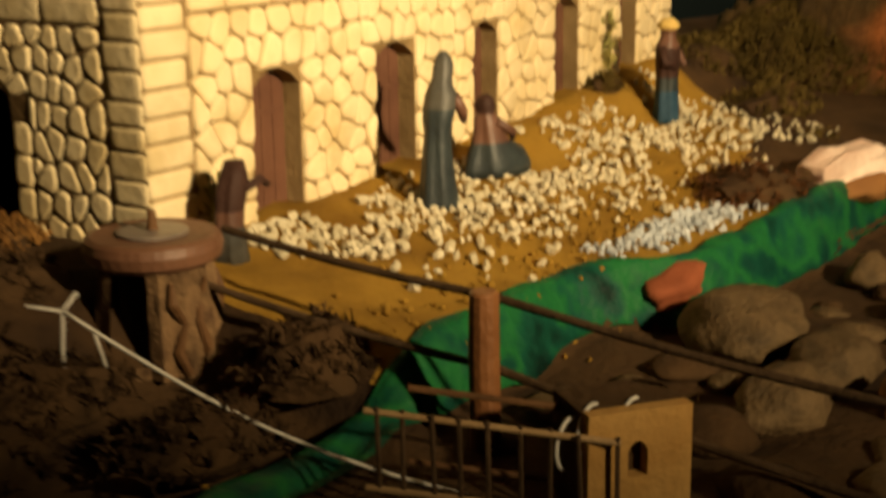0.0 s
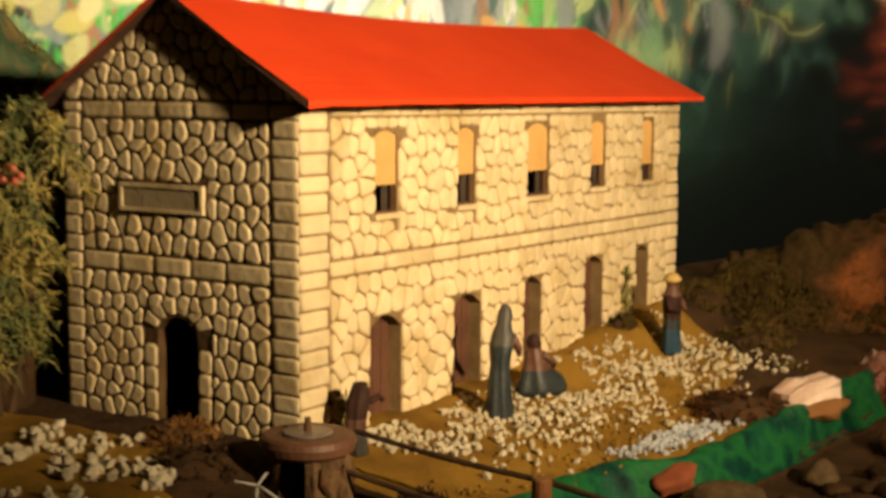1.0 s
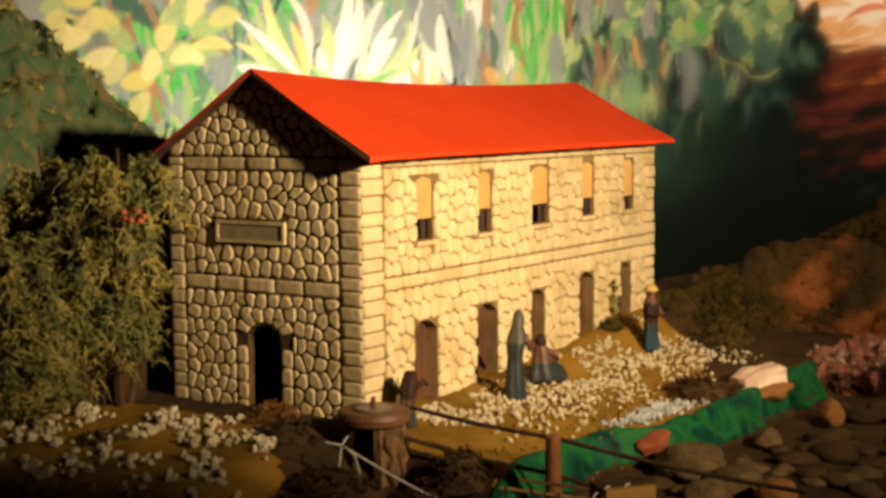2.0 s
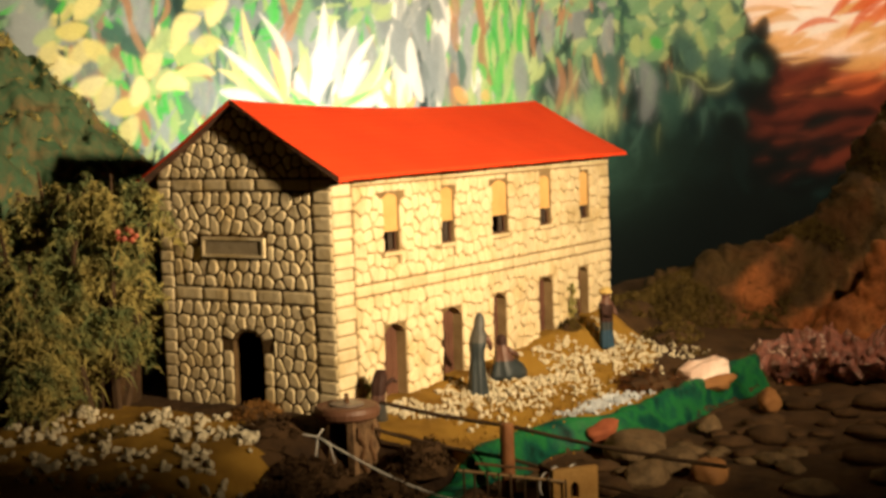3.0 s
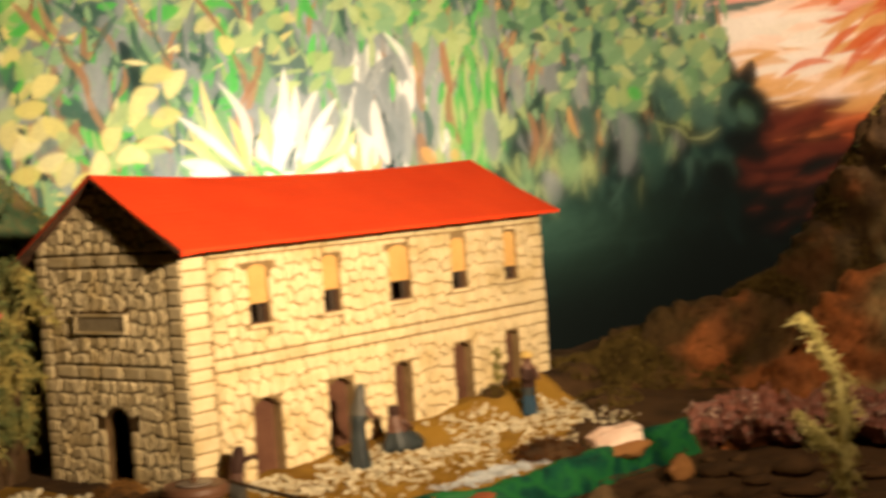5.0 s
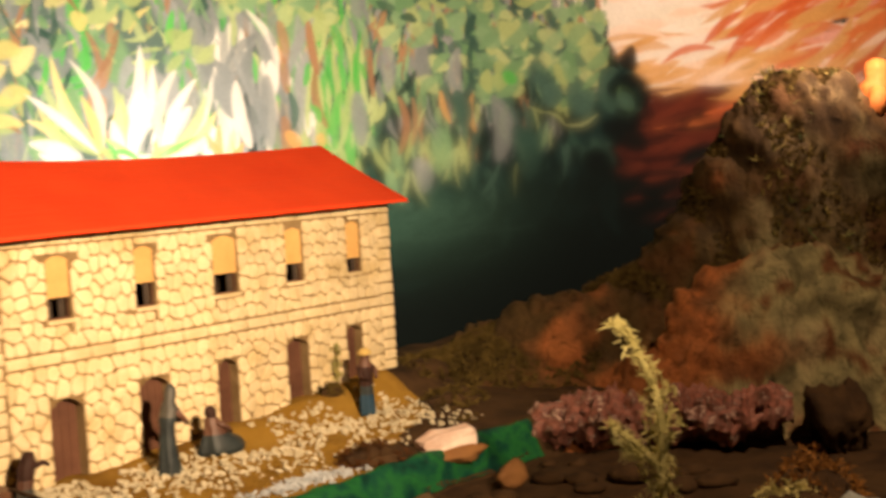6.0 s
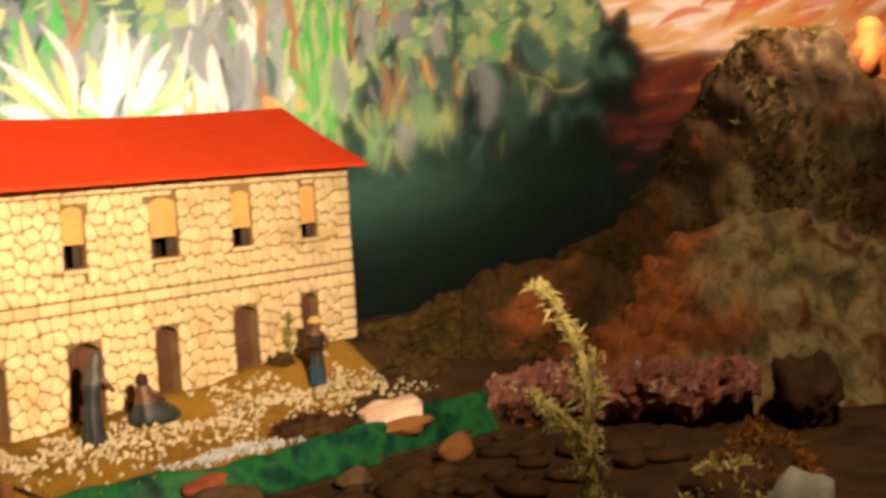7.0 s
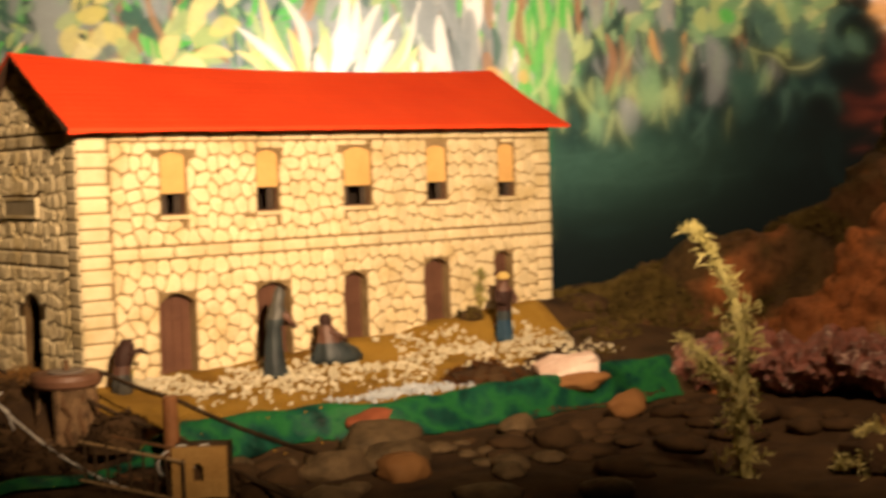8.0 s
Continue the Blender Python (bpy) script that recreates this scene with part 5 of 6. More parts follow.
low_bush("moss_clump", (-0.075, 0.030, 0.010), 0.055, 0.034, 39, M_EARTH, "dark earth and moss mound before the gable", 180, 0.010)
low_bush("moss_clump", (-0.125, -0.055, 0.000), 0.045, 0.022, 41, M_EARTH, "dark moss clump on the earth near the stump", 120, 0.010)
low_bush("moss_clump", (-0.105, -0.125, -0.012), 0.040, 0.020, 42, M_EARTH, "dark moss clump on the earth near the stump", 110, 0.010)
low_bush("moss_clump", (-0.185, -0.085, -0.004), 0.045, 0.022, 43, M_EARTH, "dark earth-brown moss clump near the stump", 110, 0.010)
low_bush("moss_clump", (-0.165, 0.160, 0.024), 0.030, 0.012, 44, M_MOSS, "low moss patch among the gravel", 70, 0.010)
low_bush("moss_clump", (-0.025, -0.120, -0.004), 0.036, 0.030, 40, M_EARTH, "dark moss clump behind the stump", 130, 0.010)


def ridge_moss():
    """Moss laid along the crest of the hill."""
    rnd = random.Random(12)
    bm = bmesh.new()
    for _ in range(9000):
        d = rnd.uniform(-0.02, 0.75)
        c = rnd.gauss(-0.02, 0.035 + 0.04 * smooth(0.4, 0.6, d))
        x, y = 0.65 + 0.73 * d + 0.685 * c, 0.02 - 0.685 * d + 0.73 * c
        if noise.noise((x * 12, y * 12, 9)) < -0.16:
            continue
        tuft(bm, (x, y, hill_z(x, y) - 0.001), 6, 0.010, 0.0008, rnd, 2.0, 0.8)
    ob = mesh_object("moss", bm, M_MOSS)
    tagged(ob, "brown-green moss along the crest of the hill", "moss", kind="stuff")
    bm = bmesh.new()
    for _ in range(80):
        d, c = rnd.gauss(0.52, 0.04), rnd.gauss(-0.03, 0.03)
        x, y = 0.65 + 0.73 * d + 0.685 * c, 0.02 - 0.685 * d + 0.73 * c
        tuft(bm, (x, y, hill_z(x, y)), 6, 0.014, 0.0010, rnd, 1.6, 0.6)
    tagged(mesh_object("dry_grass", bm, M_LICHEN), "pale yellow dry grass near the hill top", "grass", kind="stuff")


ridge_moss()


def slope_moss():
    """Green and brown tufts on the slope beside the house."""
    rnd = random.Random(14)
    slope = bpy.data.objects["hillside"].data
    spots = [v.co for v in slope.vertices if v.co.z > 0.05]
    bm = bmesh.new()
    for _ in range(1500):
        p = spots[rnd.randrange(len(spots))]
        if noise.noise(p * 11) > -0.05:
            tuft(bm, p, 6, 0.013, 0.0009, rnd, 1.8, 0.8)
    tagged(mesh_object("moss", bm, M_LICHEN), "olive-green lichen tufts on the slope", "moss", kind="stuff")


slope_moss()


def sprig():
    """The upright yellow-green twig standing in the river bed."""
    rnd = random.Random(4)
    root = empty("plant_sprig", (0.296, -0.535, -0.022))
    tagged(root, "upright yellow-green dry sprig standing in the river bed", "plant")
    pts = [Vector(p) for p in ((0.006, 0.002, -0.008), (0.000, 0.002, 0.03), (-0.002, 0.0, 0.07), (-0.001, -0.001, 0.105), (-0.006, 0.0, 0.135), (-0.016, 0.006, 0.165), (-0.030, 0.014, 0.190), (-0.036, 0.018, 0.196))]
    bm = bmesh.new()
    tube(bm, pts, [0.0065, 0.0060, 0.0055, 0.0045, 0.0034, 0.0026, 0.002, 0.001], 7, 0.2)
    part("stem", bm, M_SPRIG, root)
    for end, base in (((-0.042, 0.024, 0.112), 2), ((-0.030, 0.018, 0.092), 2), ((0.014, -0.010, 0.118), 3)):
        bm = bmesh.new()
        tube(bm, [pts[base], pts[base].lerp(Vector(end), 0.6) + Vector((0, 0, 0.004)), end], [0.0028, 0.002, 0.001], 6, 0.2)
        part("branch", bm, M_SPRIG, root)
    bm = bmesh.new()
    for i in range(len(pts) - 1):
        for _ in range(46 if i < 4 else 24):
            p = pts[i].lerp(pts[i + 1], rnd.random())
            r = (0.014, 0.014, 0.014, 0.012, 0.008, 0.005, 0.005)[i]
            tuft(bm, p + Vector((rnd.gauss(0, r * 0.5), rnd.gauss(0, r * 0.5), 0)), 6, 0.010, 0.0009, rnd, 2.2, 0.6)
    for end in ((-0.042, 0.024, 0.112), (-0.030, 0.018, 0.092)):
        for _ in range(60):
            tuft(bm, pts[2].lerp(Vector(end), rnd.uniform(0.3, 1)), 5, 0.011, 0.0006, rnd, 2.2, 0.6)
    part("leaves", bm, M_SPRIG, root, "fine yellow-green needles")


sprig()


# ---------------------------------------------------------------- rock ledge across the river
def rock_ledge():
    a, b = Vector((0.575, -0.185, 0.008)), Vector((0.705, -0.475, 0.018))
    n, m = 70, 26
    grid = []
    along = (b - a).normalized()
    across = Vector((along.y, -along.x, 0))
    for i in range(n + 1):
        k = i / n
        c = a.lerp(b, k)
        taper = smooth(0, 0.12, k) * (1 - 0.4 * smooth(0.9, 1.0, k))
        row = []
        for j in range(m):
            t = 2 * math.pi * j / m
            p = c + across * 0.030 * taper * math.cos(t) + Vector((0, 0, 0.024 * taper * math.sin(t)))
            f = abs(noise.noise(p * 45)) + 0.6 * abs(noise.noise(p * 110)) - 0.25
            row.append(p + (p - c) * 0.95 * f + Vector((0, 0, 0.010 * noise.noise((k * 7, 1, 2)))))
        grid.append(row)
    m1 = material("pink_crumpled_rock", [(0.055, 0.020, 0.016), (0.26, 0.10, 0.070), (0.10, 0.038, 0.028), (0.64, 0.46, 0.37)], 55, 0.45, 0.9, 6, spread=0.5, distort=1.0)
    root = empty("rock_ledge", a)
    tagged(root, "crumpled purplish-pink rock ledge over the far bank", "rock")
    cuts = (0, 15, 27, 44, 58, n)
    for k, (i0, i1) in enumerate(zip(cuts, cuts[1:])):
        bm = bmesh.new()
        shift = Vector((0.002 * (k % 2), 0, 0.003 * ((k * 2) % 3))) - a
        rows = [[bm.verts.new(p + shift) for p in row] for row in grid[i0:i1 + 1]]
        for q, w in zip(rows, rows[1:]):
            for j in range(m):
                bm.faces.new((q[j], q[(j + 1) % m], w[(j + 1) % m], w[j]))
        bm.faces.new(rows[0][::-1])
        bm.faces.new(rows[-1])
        part("rock_slab", bm, m1, root)


rock_ledge()
boulder("rock", (0.735, -0.515, 0.000), (0.055, 0.030, 0.050), 51, M_EARTH, "dark brown upright rock at the end of the ledge", "", 0.7, 0.5, 4)
boulder("rock", (0.545, -0.205, -0.006), (0.018, 0.016, 0.026), 52, M_EARTH, "dark rock at the river's edge", "")
low_bush("moss_clump", (0.455, -0.600, -0.024), 0.060, 0.060, 54, material("orange_moss", [(0.20, 0.085, 0.022), (0.34, 0.15, 0.035)], 50, 0.95, 0.8), "orange-brown moss mound beside the river bed", 260, 0.012)
low_bush("moss_clump", (0.395, -0.600, -0.024), 0.050, 0.045, 55, M_SPRIG, "pale dry lichen on a mound of moss", 150, 0.012)
boulder("rock", (0.390, -0.665, -0.014), (0.034, 0.022, 0.030), 56, material("grey_rock", [(0.22, 0.24, 0.22), (0.46, 0.48, 0.44)], 30, 0.6, 0.6), "grey-white rock beside the river bed", "")


# ---------------------------------------------------------------- statuettes
def statue(name, at, rings, mats, label, turn=0.0, sides=28):
    """A moulded figure as one plain mesh: rings of (z, rx, ry, dx, dy, material)."""
    bm = bmesh.new()
    loops = []
    for z, rx, ry, dx, dy, k in rings:
        loops.append([bm.verts.new((dx + rx * math.cos(2 * math.pi * i / sides) * (1 + 0.13 * math.cos(6 * 2 * math.pi * i / sides + 30 * z) * (1 if z < 0.05 else 0.4)), dy + ry * math.sin(2 * math.pi * i / sides), z)) for i in range(sides)])
    for (q, w), r in zip(zip(loops, loops[1:]), rings[1:]):
        for i in range(sides):
            f = bm.faces.new((q[i], q[(i + 1) % sides], w[(i + 1) % sides], w[i]))
            f.material_index = r[5]
    bm.faces.new(loops[0][::-1])
    bm.faces.new(loops[-1]).material_index = rings[-1][5]
    return bm


M_ROBE = material("grey_blue_robe", [(0.016, 0.022, 0.025), (0.032, 0.042, 0.043)], 60, 0.5, 0.3)
M_SHAWL = material("pale_shawl", [(0.030, 0.030, 0.028), (0.10, 0.095, 0.08)], 60, 0.5, 0.3)
M_CLAY = material("painted_clay", [(0.075, 0.034, 0.022), (0.14, 0.066, 0.042)], 60, 0.5, 0.2)
M_VEST = material("dark_vest", [(0.028, 0.014, 0.011), (0.055, 0.027, 0.020)], 60, 0.6, 0.3)
M_BLUE = material("blue_cloth", [(0.02, 0.05, 0.085), (0.04, 0.08, 0.12)], 60, 0.6, 0.3)
M_STRAW = material("straw_hat", [(0.50, 0.34, 0.10), (0.62, 0.45, 0.16)], 60, 0.7, 0.3)


def put_statue(name, at, turn, bm, mats, label):
    ob = mesh_object(name, bm, mats, smooth=True)
    ob.matrix_world = pose(*at, 0, 0, turn)
    return tagged(ob, label, "statuette", "statuettes before the house")


def limb(bm, pts, radii, index):
    n = len(bm.faces)
    tube(bm, pts, radii, 8)
    bm.faces.ensure_lookup_table()
    for f in bm.faces[n:]:
        f.material_index = index


bm = statue("w", 0, [(0, 0.016, 0.013, 0.002, 0, 0), (0.004, 0.0155, 0.013, 0.001, 0, 0), (0.02, 0.012, 0.011, 0, 0, 0), (0.036, 0.0098, 0.0095, 0, 0, 0), (0.046, 0.0090, 0.0088, 0.001, 0, 0), (0.052, 0.0092, 0.0100, 0.001, 0, 3),
                     (0.060, 0.0100, 0.0112, 0.003, 0, 3), (0.068, 0.0098, 0.0108, 0.006, 0, 1), (0.0735, 0.0080, 0.0078, 0.006, 0, 1), (0.078, 0.0068, 0.0066, 0.008, 0, 1), (0.083, 0.0072, 0.0070, 0.0095, 0, 1), (0.088, 0.0060, 0.0058, 0.010, 0, 1), (0.092, 0.0035, 0.0034, 0.0095, 0, 1), (0.0935, 0.001, 0.001, 0.009, 0, 1)], None, "")
limb(bm, [(0.008, -0.009, 0.066), (0.018, -0.010, 0.056), (0.027, -0.006, 0.050)], [0.0042, 0.0035, 0.0024], 2)
limb(bm, [(0.008, 0.009, 0.066), (0.018, 0.009, 0.057), (0.027, 0.004, 0.051)], [0.0042, 0.0035, 0.0024], 2)
bmesh.ops.scale(bm, vec=(0.86, 0.86, 0.96), verts=bm.verts)
put_statue("statuette", (0.1735, -0.055, ground_z(0.1735, -0.055) - 0.001), 5, bm, [M_ROBE, M_SHAWL, M_CLAY, M_ROBE], "standing clay statuette in a grey-blue robe and pale scarf")
bm = statue("k", 0, [(0, 0.030, 0.018, 0.004, 0, 0), (0.007, 0.031, 0.019, 0.004, 0, 0), (0.017, 0.026, 0.016, 0.002, 0, 0), (0.027, 0.016, 0.013, -0.004, 0, 0), (0.038, 0.011, 0.010, -0.007, 0, 2),
                     (0.046, 0.009, 0.009, -0.009, 0, 2), (0.050, 0.006, 0.006, -0.009, 0, 2), (0.055, 0.0075, 0.0075, -0.010, 0, 1), (0.062, 0.006, 0.006, -0.010, 0, 1), (0.065, 0.002, 0.002, -0.010, 0, 1)], None, "")
limb(bm, [(-0.008, -0.009, 0.044), (0.006, -0.012, 0.034), (0.014, -0.006, 0.028)], [0.004, 0.0034, 0.0024], 2)
bmesh.ops.scale(bm, vec=(0.86, 0.86, 0.78), verts=bm.verts)
put_statue("statuette", (0.250, -0.046, ground_z(0.250, -0.046) - 0.001), -8, bm, [M_ROBE, M_VEST, M_CLAY], "kneeling clay statuette in a wide grey skirt")
bm = statue("m", 0, [(0, 0.010, 0.009, 0, 0, 0), (0.004, 0.0105, 0.0095, 0, 0, 0), (0.024, 0.009, 0.008, 0, 0, 0), (0.034, 0.0085, 0.008, 0, 0, 3), (0.045, 0.0095, 0.0085, 0, 0, 1), (0.056, 0.0115, 0.0085, 0, 0, 1),
                     (0.062, 0.006, 0.006, 0, 0, 2), (0.065, 0.0055, 0.0055, 0, 0, 2), (0.069, 0.0058, 0.006, 0, 0, 2), (0.071, 0.0085, 0.0085, 0, 0, 4), (0.0725, 0.0080, 0.008, 0, 0, 4), (0.077, 0.004, 0.004, 0, 0, 4)], None, "")
limb(bm, [(-0.010, 0, 0.056), (-0.014, -0.004, 0.046), (-0.005, -0.010, 0.042)], [0.0036, 0.003, 0.0022], 1)
limb(bm, [(0.010, 0, 0.056), (0.014, -0.004, 0.047), (0.007, -0.010, 0.043)], [0.0036, 0.003, 0.0022], 2)
put_statue("statuette", (0.470, -0.060, ground_z(0.470, -0.060) - 0.001), 0, bm, [M_BLUE, M_VEST, M_CLAY, M_ROBE, M_STRAW], "clay statuette with a straw hat, dark vest and blue skirt")
bm = statue("c", 0, [(0, 0.010, 0.009, 0, 0, 0), (0.018, 0.008, 0.007, 0, 0, 0), (0.026, 0.008, 0.007, 0.001, 0, 1), (0.036, 0.009, 0.008, 0.003, 0, 2), (0.043, 0.0075, 0.007, 0.005, 0, 2), (0.050, 0.005, 0.005, 0.006, 0, 2)], None, "")
limb(bm, [(0.004, -0.006, 0.036), (0.016, -0.008, 0.040), (0.022, -0.007, 0.036)], [0.0028, 0.0024, 0.0018], 2)
put_statue("statuette", (0.022, -0.032, ground_z(0.022, -0.032) - 0.001), 0, bm, [M_SHAWL, M_CLAY, M_VEST], "small stooping dark statuette at the corner of the house")


def wall_plant(x, h, seed):
    rnd = random.Random(seed)
    root = empty("plant", (x, -0.006, ground_z(x, -0.006)))
    tagged(root, "small dry plant against the stone wall", "plant", "plants along the wall")
    bm = bmesh.new()
    tube(bm, [(0, 0, -0.002), (0.001, 0, h * 0.5), (0, 0, h)], [0.0016, 0.0012, 0.0006], 6)
    part("stem", bm, M_TWIG, root)
    bm = bmesh.new()
    for _ in range(40):
        tuft(bm, (rnd.gauss(0, 0.003), rnd.gauss(0, 0.002), h * rnd.random()), 5, 0.009, 0.0008, rnd, 1.2, 0.6)
    part("leaves", bm, M_LICHEN, root)


wall_plant(0.482, 0.045, 1)
wall_plant(0.040, 0.032, 2)


def hill_statue():
    z = hill_z(1.15, -0.42)
    bm = statue("h", 0, [(0, 0.036, 0.030, -0.004, 0, 0), (0.02, 0.033, 0.028, -0.003, 0, 0), (0.045, 0.026, 0.022, 0.003, 0, 0), (0.058, 0.028, 0.024, 0.004, 0, 0), (0.074, 0.030, 0.024, 0.006, 0, 0), (0.084, 0.017, 0.015, 0.006, 0, 0), (0.094, 0.020, 0.018, 0.006, 0, 0), (0.106, 0.014, 0.013, 0.006, 0, 0), (0.110, 0.004, 0.004, 0.006, 0, 0)], None, "")
    limb(bm, [(-0.004, 0.0, 0.070), (-0.026, -0.014, 0.056), (-0.040, -0.010, 0.034)], [0.012, 0.014, 0.012], 0)
    limb(bm, [(0.010, -0.010, 0.074), (0.028, -0.020, 0.058), (0.012, -0.026, 0.046)], [0.010, 0.009, 0.007], 0)
    ob = mesh_object("statuette", bm, material("pale_orange_clay", [(0.40, 0.115, 0.025), (0.52, 0.19, 0.05)], 40, 0.6, 0.3), smooth=True)
    ob.location = (1.15, -0.42, z - 0.004)
    tagged(ob, "pale orange clay statuette on the hill top", "statuette")


hill_statue()


# ---------------------------------------------------------------- stump with its wheel, post, rails and string
def stump():
    rnd = random.Random(6)
    cx, cy = -0.034, -0.036
    base = ground_z(cx, cy) - 0.02
    root = empty("stump_table", (cx, cy, base))
    tagged(root, "bark-covered hollow stump carrying a round wooden disc", "stump")
    h = 0.040 - base
    bm = bmesh.new()
    n, rows = 30, 8
    rings = []
    for j in range(rows + 1):
        k = j / rows
        rings.append([bm.verts.new(((0.0245 + 0.004 * (1 - k)) * (1 + 0.16 * noise.noise((math.cos(2 * math.pi * i / n) * 3, math.sin(2 * math.pi * i / n) * 3, k * 0.8)) + 0.10 * (i % 2)) * math.cos(2 * math.pi * i / n),
                                    (0.0245 + 0.004 * (1 - k)) * (1 + 0.16 * noise.noise((math.cos(2 * math.pi * i / n) * 3, math.sin(2 * math.pi * i / n) * 3, k * 0.8)) + 0.10 * (i % 2)) * math.sin(2 * math.pi * i / n), h * k)) for i in range(n)])
    for q, w in zip(rings, rings[1:]):
        for i in range(n):
            a = 360 * (i + 0.5) / n
            if 178 < a < 216 and q is not rings[0]:
                continue
            bm.faces.new((q[i], q[(i + 1) % n], w[(i + 1) % n], w[i]))
    part("trunk", bm, material("stump_bark", [(0.05, 0.028, 0.015), (0.20, 0.12, 0.06), (0.10, 0.055, 0.03)], 60, 0.9, 1.0, 6, spread=0.4), root, "rough brown bark with an open dark hollow")
    # added near-black cylinder, so the hollow looks shaded
    bm = bmesh.new()
    tube(bm, [(0, 0, 0.001), (0, 0, h - 0.001)], 0.017, 16)
    part("core", bm, M_INSIDE_SHADE, root, "near-black cylinder standing in for the shade in the stump's hollow")
    for a in (4.3, 4.75, 5.25):
        bm = bmesh.new()
        pts = [(0.0285 * math.cos(a) + rnd.gauss(0, 0.002), 0.0285 * math.sin(a) + rnd.gauss(0, 0.002), h * k) for k in (0.03, 0.25, 0.5, 0.72, 0.92)]
        tube(bm, pts, [0.0018, 0.0026, 0.0016, 0.0022, 0.0008], 6, 0.3)
        part("bark_strip", bm, M_WOOD, root)
    bm = bmesh.new()
    prof = [(0.0, 0.0), (0.027, 0.0), (0.0312, 0.003), (0.0325, 0.008), (0.0315, 0.012), (0.029, 0.0135), (0.018, 0.0130)]
    rings = [[bm.verts.new((r * math.cos(2 * math.pi * i / 40), r * math.sin(2 * math.pi * i / 40), h + z)) for i in range(40)] for r, z in prof[1:]]
    for q, w in zip(rings, rings[1:]):
        for i in range(40):
            bm.faces.new((q[i], q[(i + 1) % 40], w[(i + 1) % 40], w[i]))
    bm.faces.new(rings[0][::-1])
    bm.faces.new(rings[-1])
    disc = part("disc", bm, material("disc_wood", [(0.10, 0.045, 0.025), (0.17, 0.08, 0.045)], 40, 0.5, 0.3), root, "round reddish-brown wooden disc")
    bm = bmesh.new()
    rings = [[bm.verts.new((r * math.cos(2 * math.pi * i / 32), r * math.sin(2 * math.pi * i / 32), h + z)) for i in range(32)] for r, z in ((0.0165, 0.0132), (0.0168, 0.0146), (0.0155, 0.0150))]
    for q, w in zip(rings, rings[1:]):
        for i in range(32):
            bm.faces.new((q[i], q[(i + 1) % 32], w[(i + 1) % 32], w[i]))
    bm.faces.new(rings[-1])
    part("plate", bm, material("plate_grey", [(0.16, 0.13, 0.11), (0.24, 0.20, 0.17)], 40, 0.35, 0.2), disc, "paler worn grey plate")
    bm = bmesh.new()
    tube(bm, [(0, 0, h + 0.014), (0, 0, h + 0.024)], [0.003, 0.002], 10)
    part("peg", bm, M_WOOD, disc)


stump()


def fence():
    """The rail of the footbridge: one round post and two thin rods across the river."""
    o = Vector((-0.022, -0.209, -0.04))
    root = empty("handrail", o)
    tagged(root, "dark wooden post with two thin brown rails", "handrail")
    bm = bmesh.new()
    tube(bm, [(0, 0, 0.0), (0.0005, 0, 0.03), (0, 0.0004, 0.06), (-0.0004, 0, 0.0875), (-0.0004, 0, 0.0885)], [0.0068, 0.0066, 0.0064, 0.0062, 0.0050], 14, 0.03)
    part("post", bm, M_POST, root, "round stained wooden post")
    for ends in (((-0.012, -0.060, 0.0535), (-0.016, -0.209, 0.0445), (-0.022, -0.420, 0.031)), ((-0.026, -0.060, 0.0300), (-0.016, -0.209, 0.0140), (-0.022, -0.420, -0.008))):
        bm = bmesh.new()
        a, b, c = (Vector(e) - o for e in ends)
        pts = [a.lerp(b, k / 10) - Vector((0, 0, 0.002 * math.sin(math.pi * k / 10))) for k in range(11)] + [b.lerp(c, k / 10) - Vector((0, 0, 0.003 * math.sin(math.pi * k / 10))) for k in range(1, 11)]
        tube(bm, pts, 0.0019, 8, 0.12)
        part("rail", bm, M_TWIG, root)


fence()


def string():
    bm = bmesh.new()
    a, b = Vector((-0.112, -0.062, 0.040)), Vector((-0.060, -0.243, -0.022))
    pts = [a.lerp(b, k / 24) - Vector((0, 0, 0.012 * math.sin(math.pi * k / 24))) for k in range(25)]
    tube(bm, pts, 0.0009, 6, 0.15)
    tube(bm, [a + Vector((-0.012, 0.008, 0.004)), a, a + Vector((0.008, 0.0, 0.006))], 0.0008, 6)
    tube(bm, [a, a + Vector((0.010, -0.006, -0.010)), a + Vector((0.014, -0.008, -0.028))], 0.0008, 6)
    tube(bm, [a, a + Vector((0.004, 0.008, -0.03)), Vector((a.x + 0.006, a.y + 0.01, ground_z(a.x + 0.006, a.y + 0.01)))], 0.0008, 6)
    tagged(mesh_object("string", bm, material("white_string", [(0.55, 0.52, 0.46), (0.68, 0.65, 0.58)], 200, 0.8, 0.3), smooth=True), "loose white string with a knotted end", "string")


string()


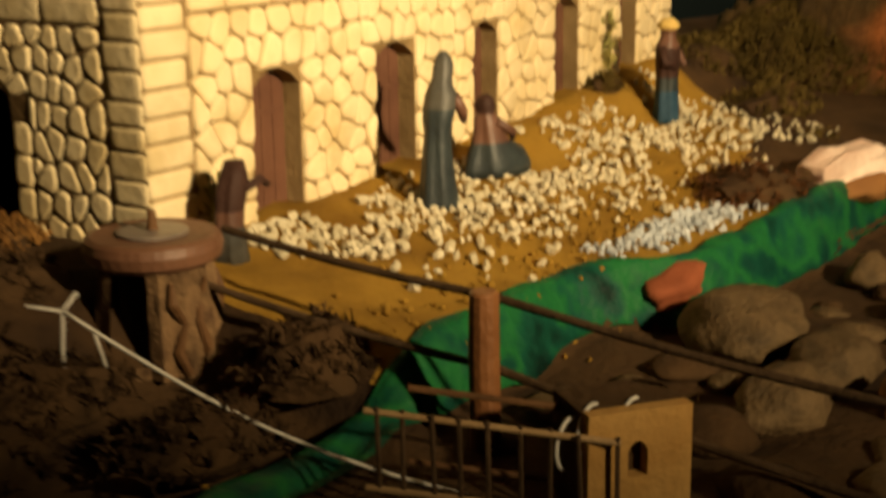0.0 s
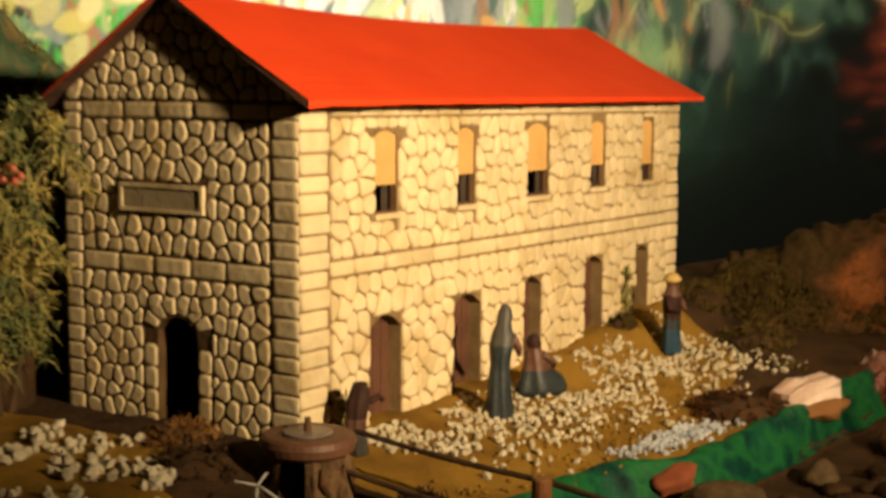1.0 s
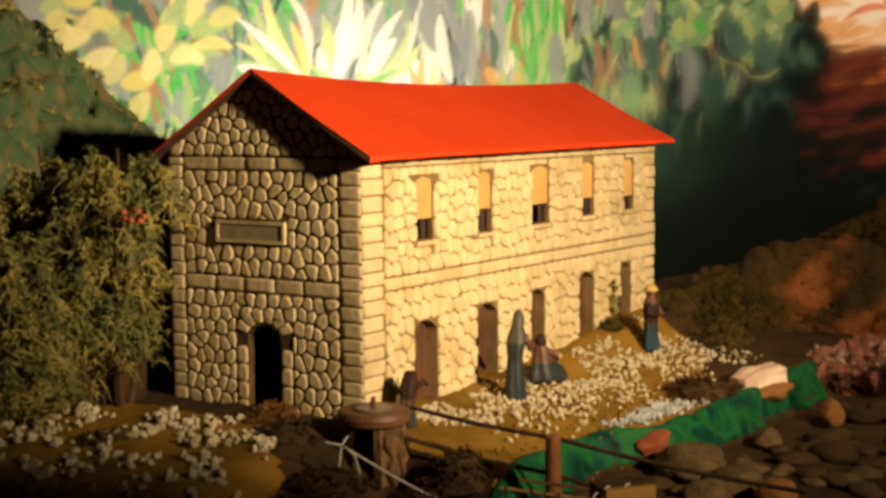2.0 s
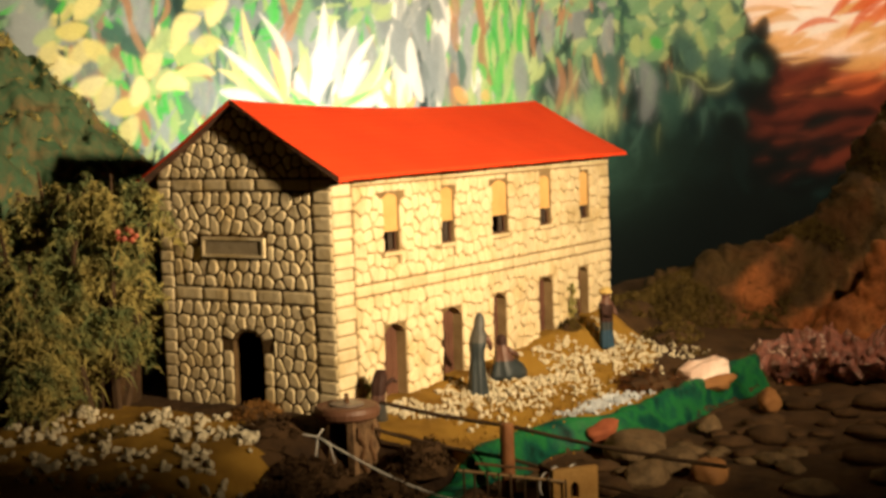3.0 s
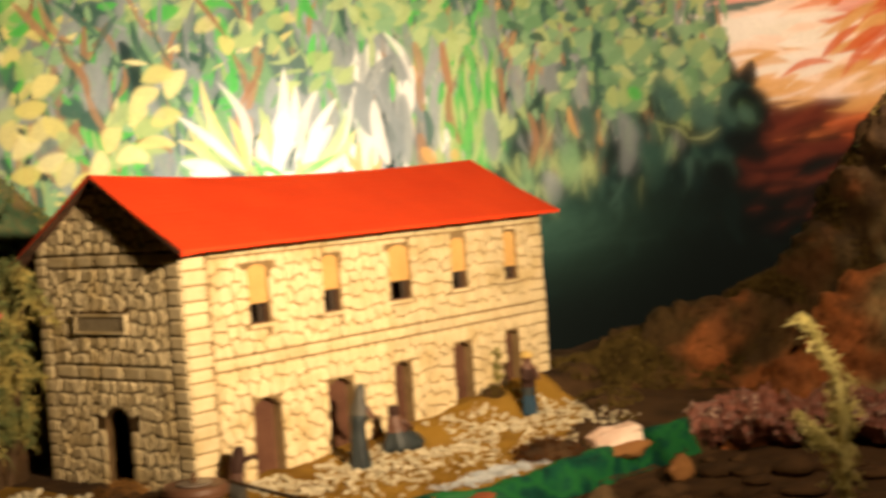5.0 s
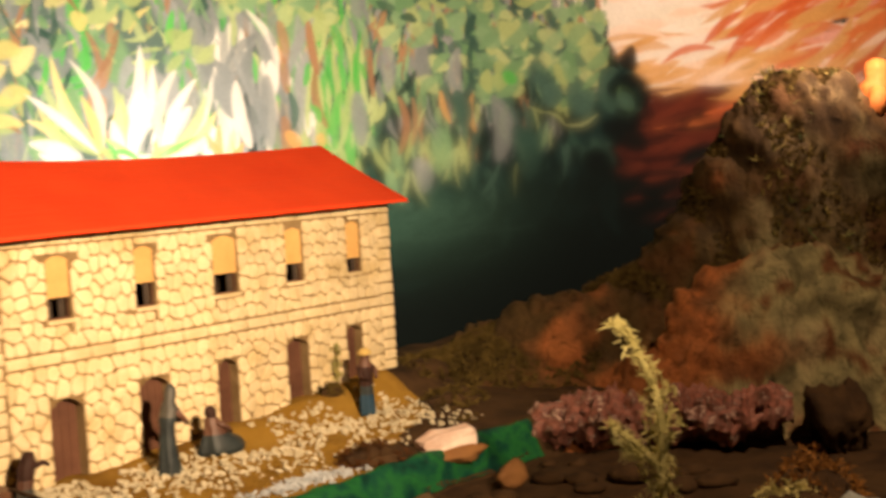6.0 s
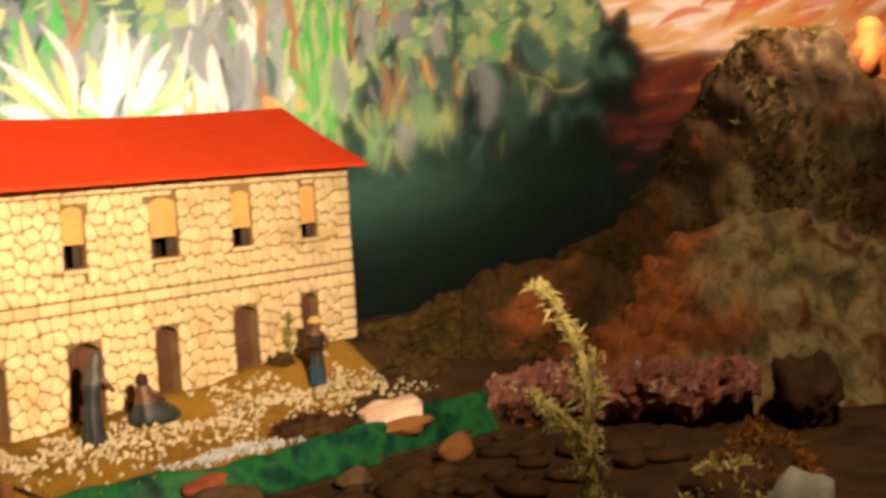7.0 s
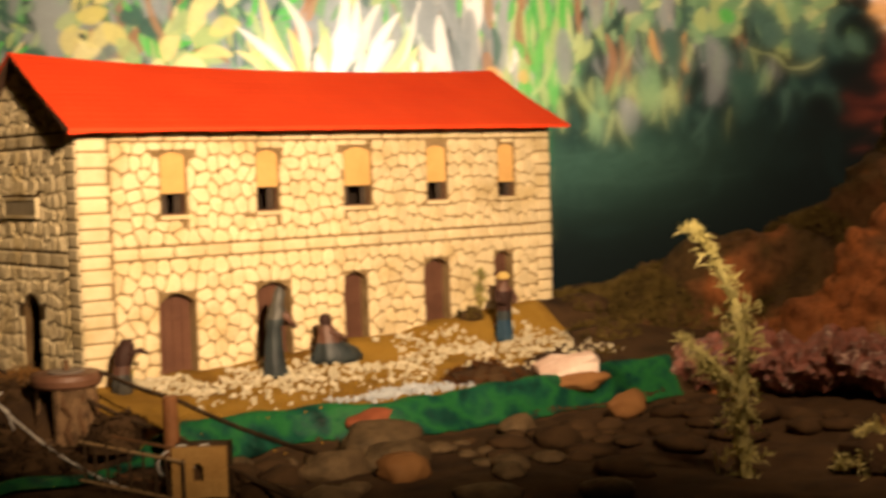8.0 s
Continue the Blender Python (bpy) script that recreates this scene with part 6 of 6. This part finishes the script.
def small_hut():
    """The little ochre hut and stick platform below the bank."""
    root = empty("hut", (-0.058, -0.276, -0.032))
    tagged(root, "tiny ochre plaster hut with an arched window", "hut")
    bm = bmesh.new()

    def turn(a, d, z):
        return (0.78 * a + 0.62 * d, -0.62 * a + 0.78 * d, z)
    wm = wall_mesh(0.042, lambda a: 0.052, [(0.016, 0.024, 0.026, 0.040, 0.004)], 0.006, turn)
    bm.free()
    bmesh.ops.remove_doubles(wm, verts=wm.verts, dist=1e-5)
    part("wall", wm, material("ochre_plaster", [(0.34, 0.18, 0.05), (0.50, 0.30, 0.10)], 40, 0.9, 0.6), root)
    bm = bmesh.new()
    hexa(bm, [turn(0, 0.0065, 0), turn(0.042, 0.0065, 0), turn(0.042, 0.034, 0), turn(0, 0.034, 0), turn(0, 0.0065, 0.051), turn(0.042, 0.0065, 0.051), turn(0.042, 0.034, 0.051), turn(0, 0.034, 0.051)])
    part("body", bm, M_EARTH, root)
    deck = empty("platform", (-0.062, -0.246, -0.014))
    tagged(deck, "small stick platform tied with white wire", "platform")
    rnd = random.Random(2)
    for z in (0.0, 0.030):
        for d in (-0.014, 0.014):
            bm = bmesh.new()
            tube(bm, [(d - 0.024, 0.040, z + 0.006), (d + 0.024, -0.040, z - 0.006)], 0.0013, 8, 0.1)
            part("rail", bm, material("pale_stick", [(0.26, 0.16, 0.07), (0.36, 0.24, 0.12)], 60, 0.7, 0.4) if d < 0 else M_WOOD, deck)
    for k in range(9):
        bm = bmesh.new()
        x = -0.038 + 0.0095 * k + rnd.gauss(0, 0.001)
        tube(bm, [(x * 0.6 - 0.014, -x, -0.002 - 0.15 * x), (x * 0.6 - 0.014 + rnd.gauss(0, 0.001), -x, 0.032 - 0.15 * x)], 0.0010, 6, 0.1)
        part("spindle", bm, M_TWIG, deck)
    for k in range(4):
        bm = bmesh.new()
        c = Vector((0.008 + 0.007 * k, -0.018 - 0.005 * k, 0.020 + 0.004 * (k % 2)))
        tube(bm, [c + Vector((0.010 * math.cos(a), -0.002, 0.010 * math.sin(a))) for a in np.linspace(0, 4.2 + 0.4 * k, 14)], 0.0008, 6)
        part("wire_loop", bm, bpy.data.materials["white_string"], deck, "white wire loop")


small_hut()


# ---------------------------------------------------------------- wall stones last
stones()
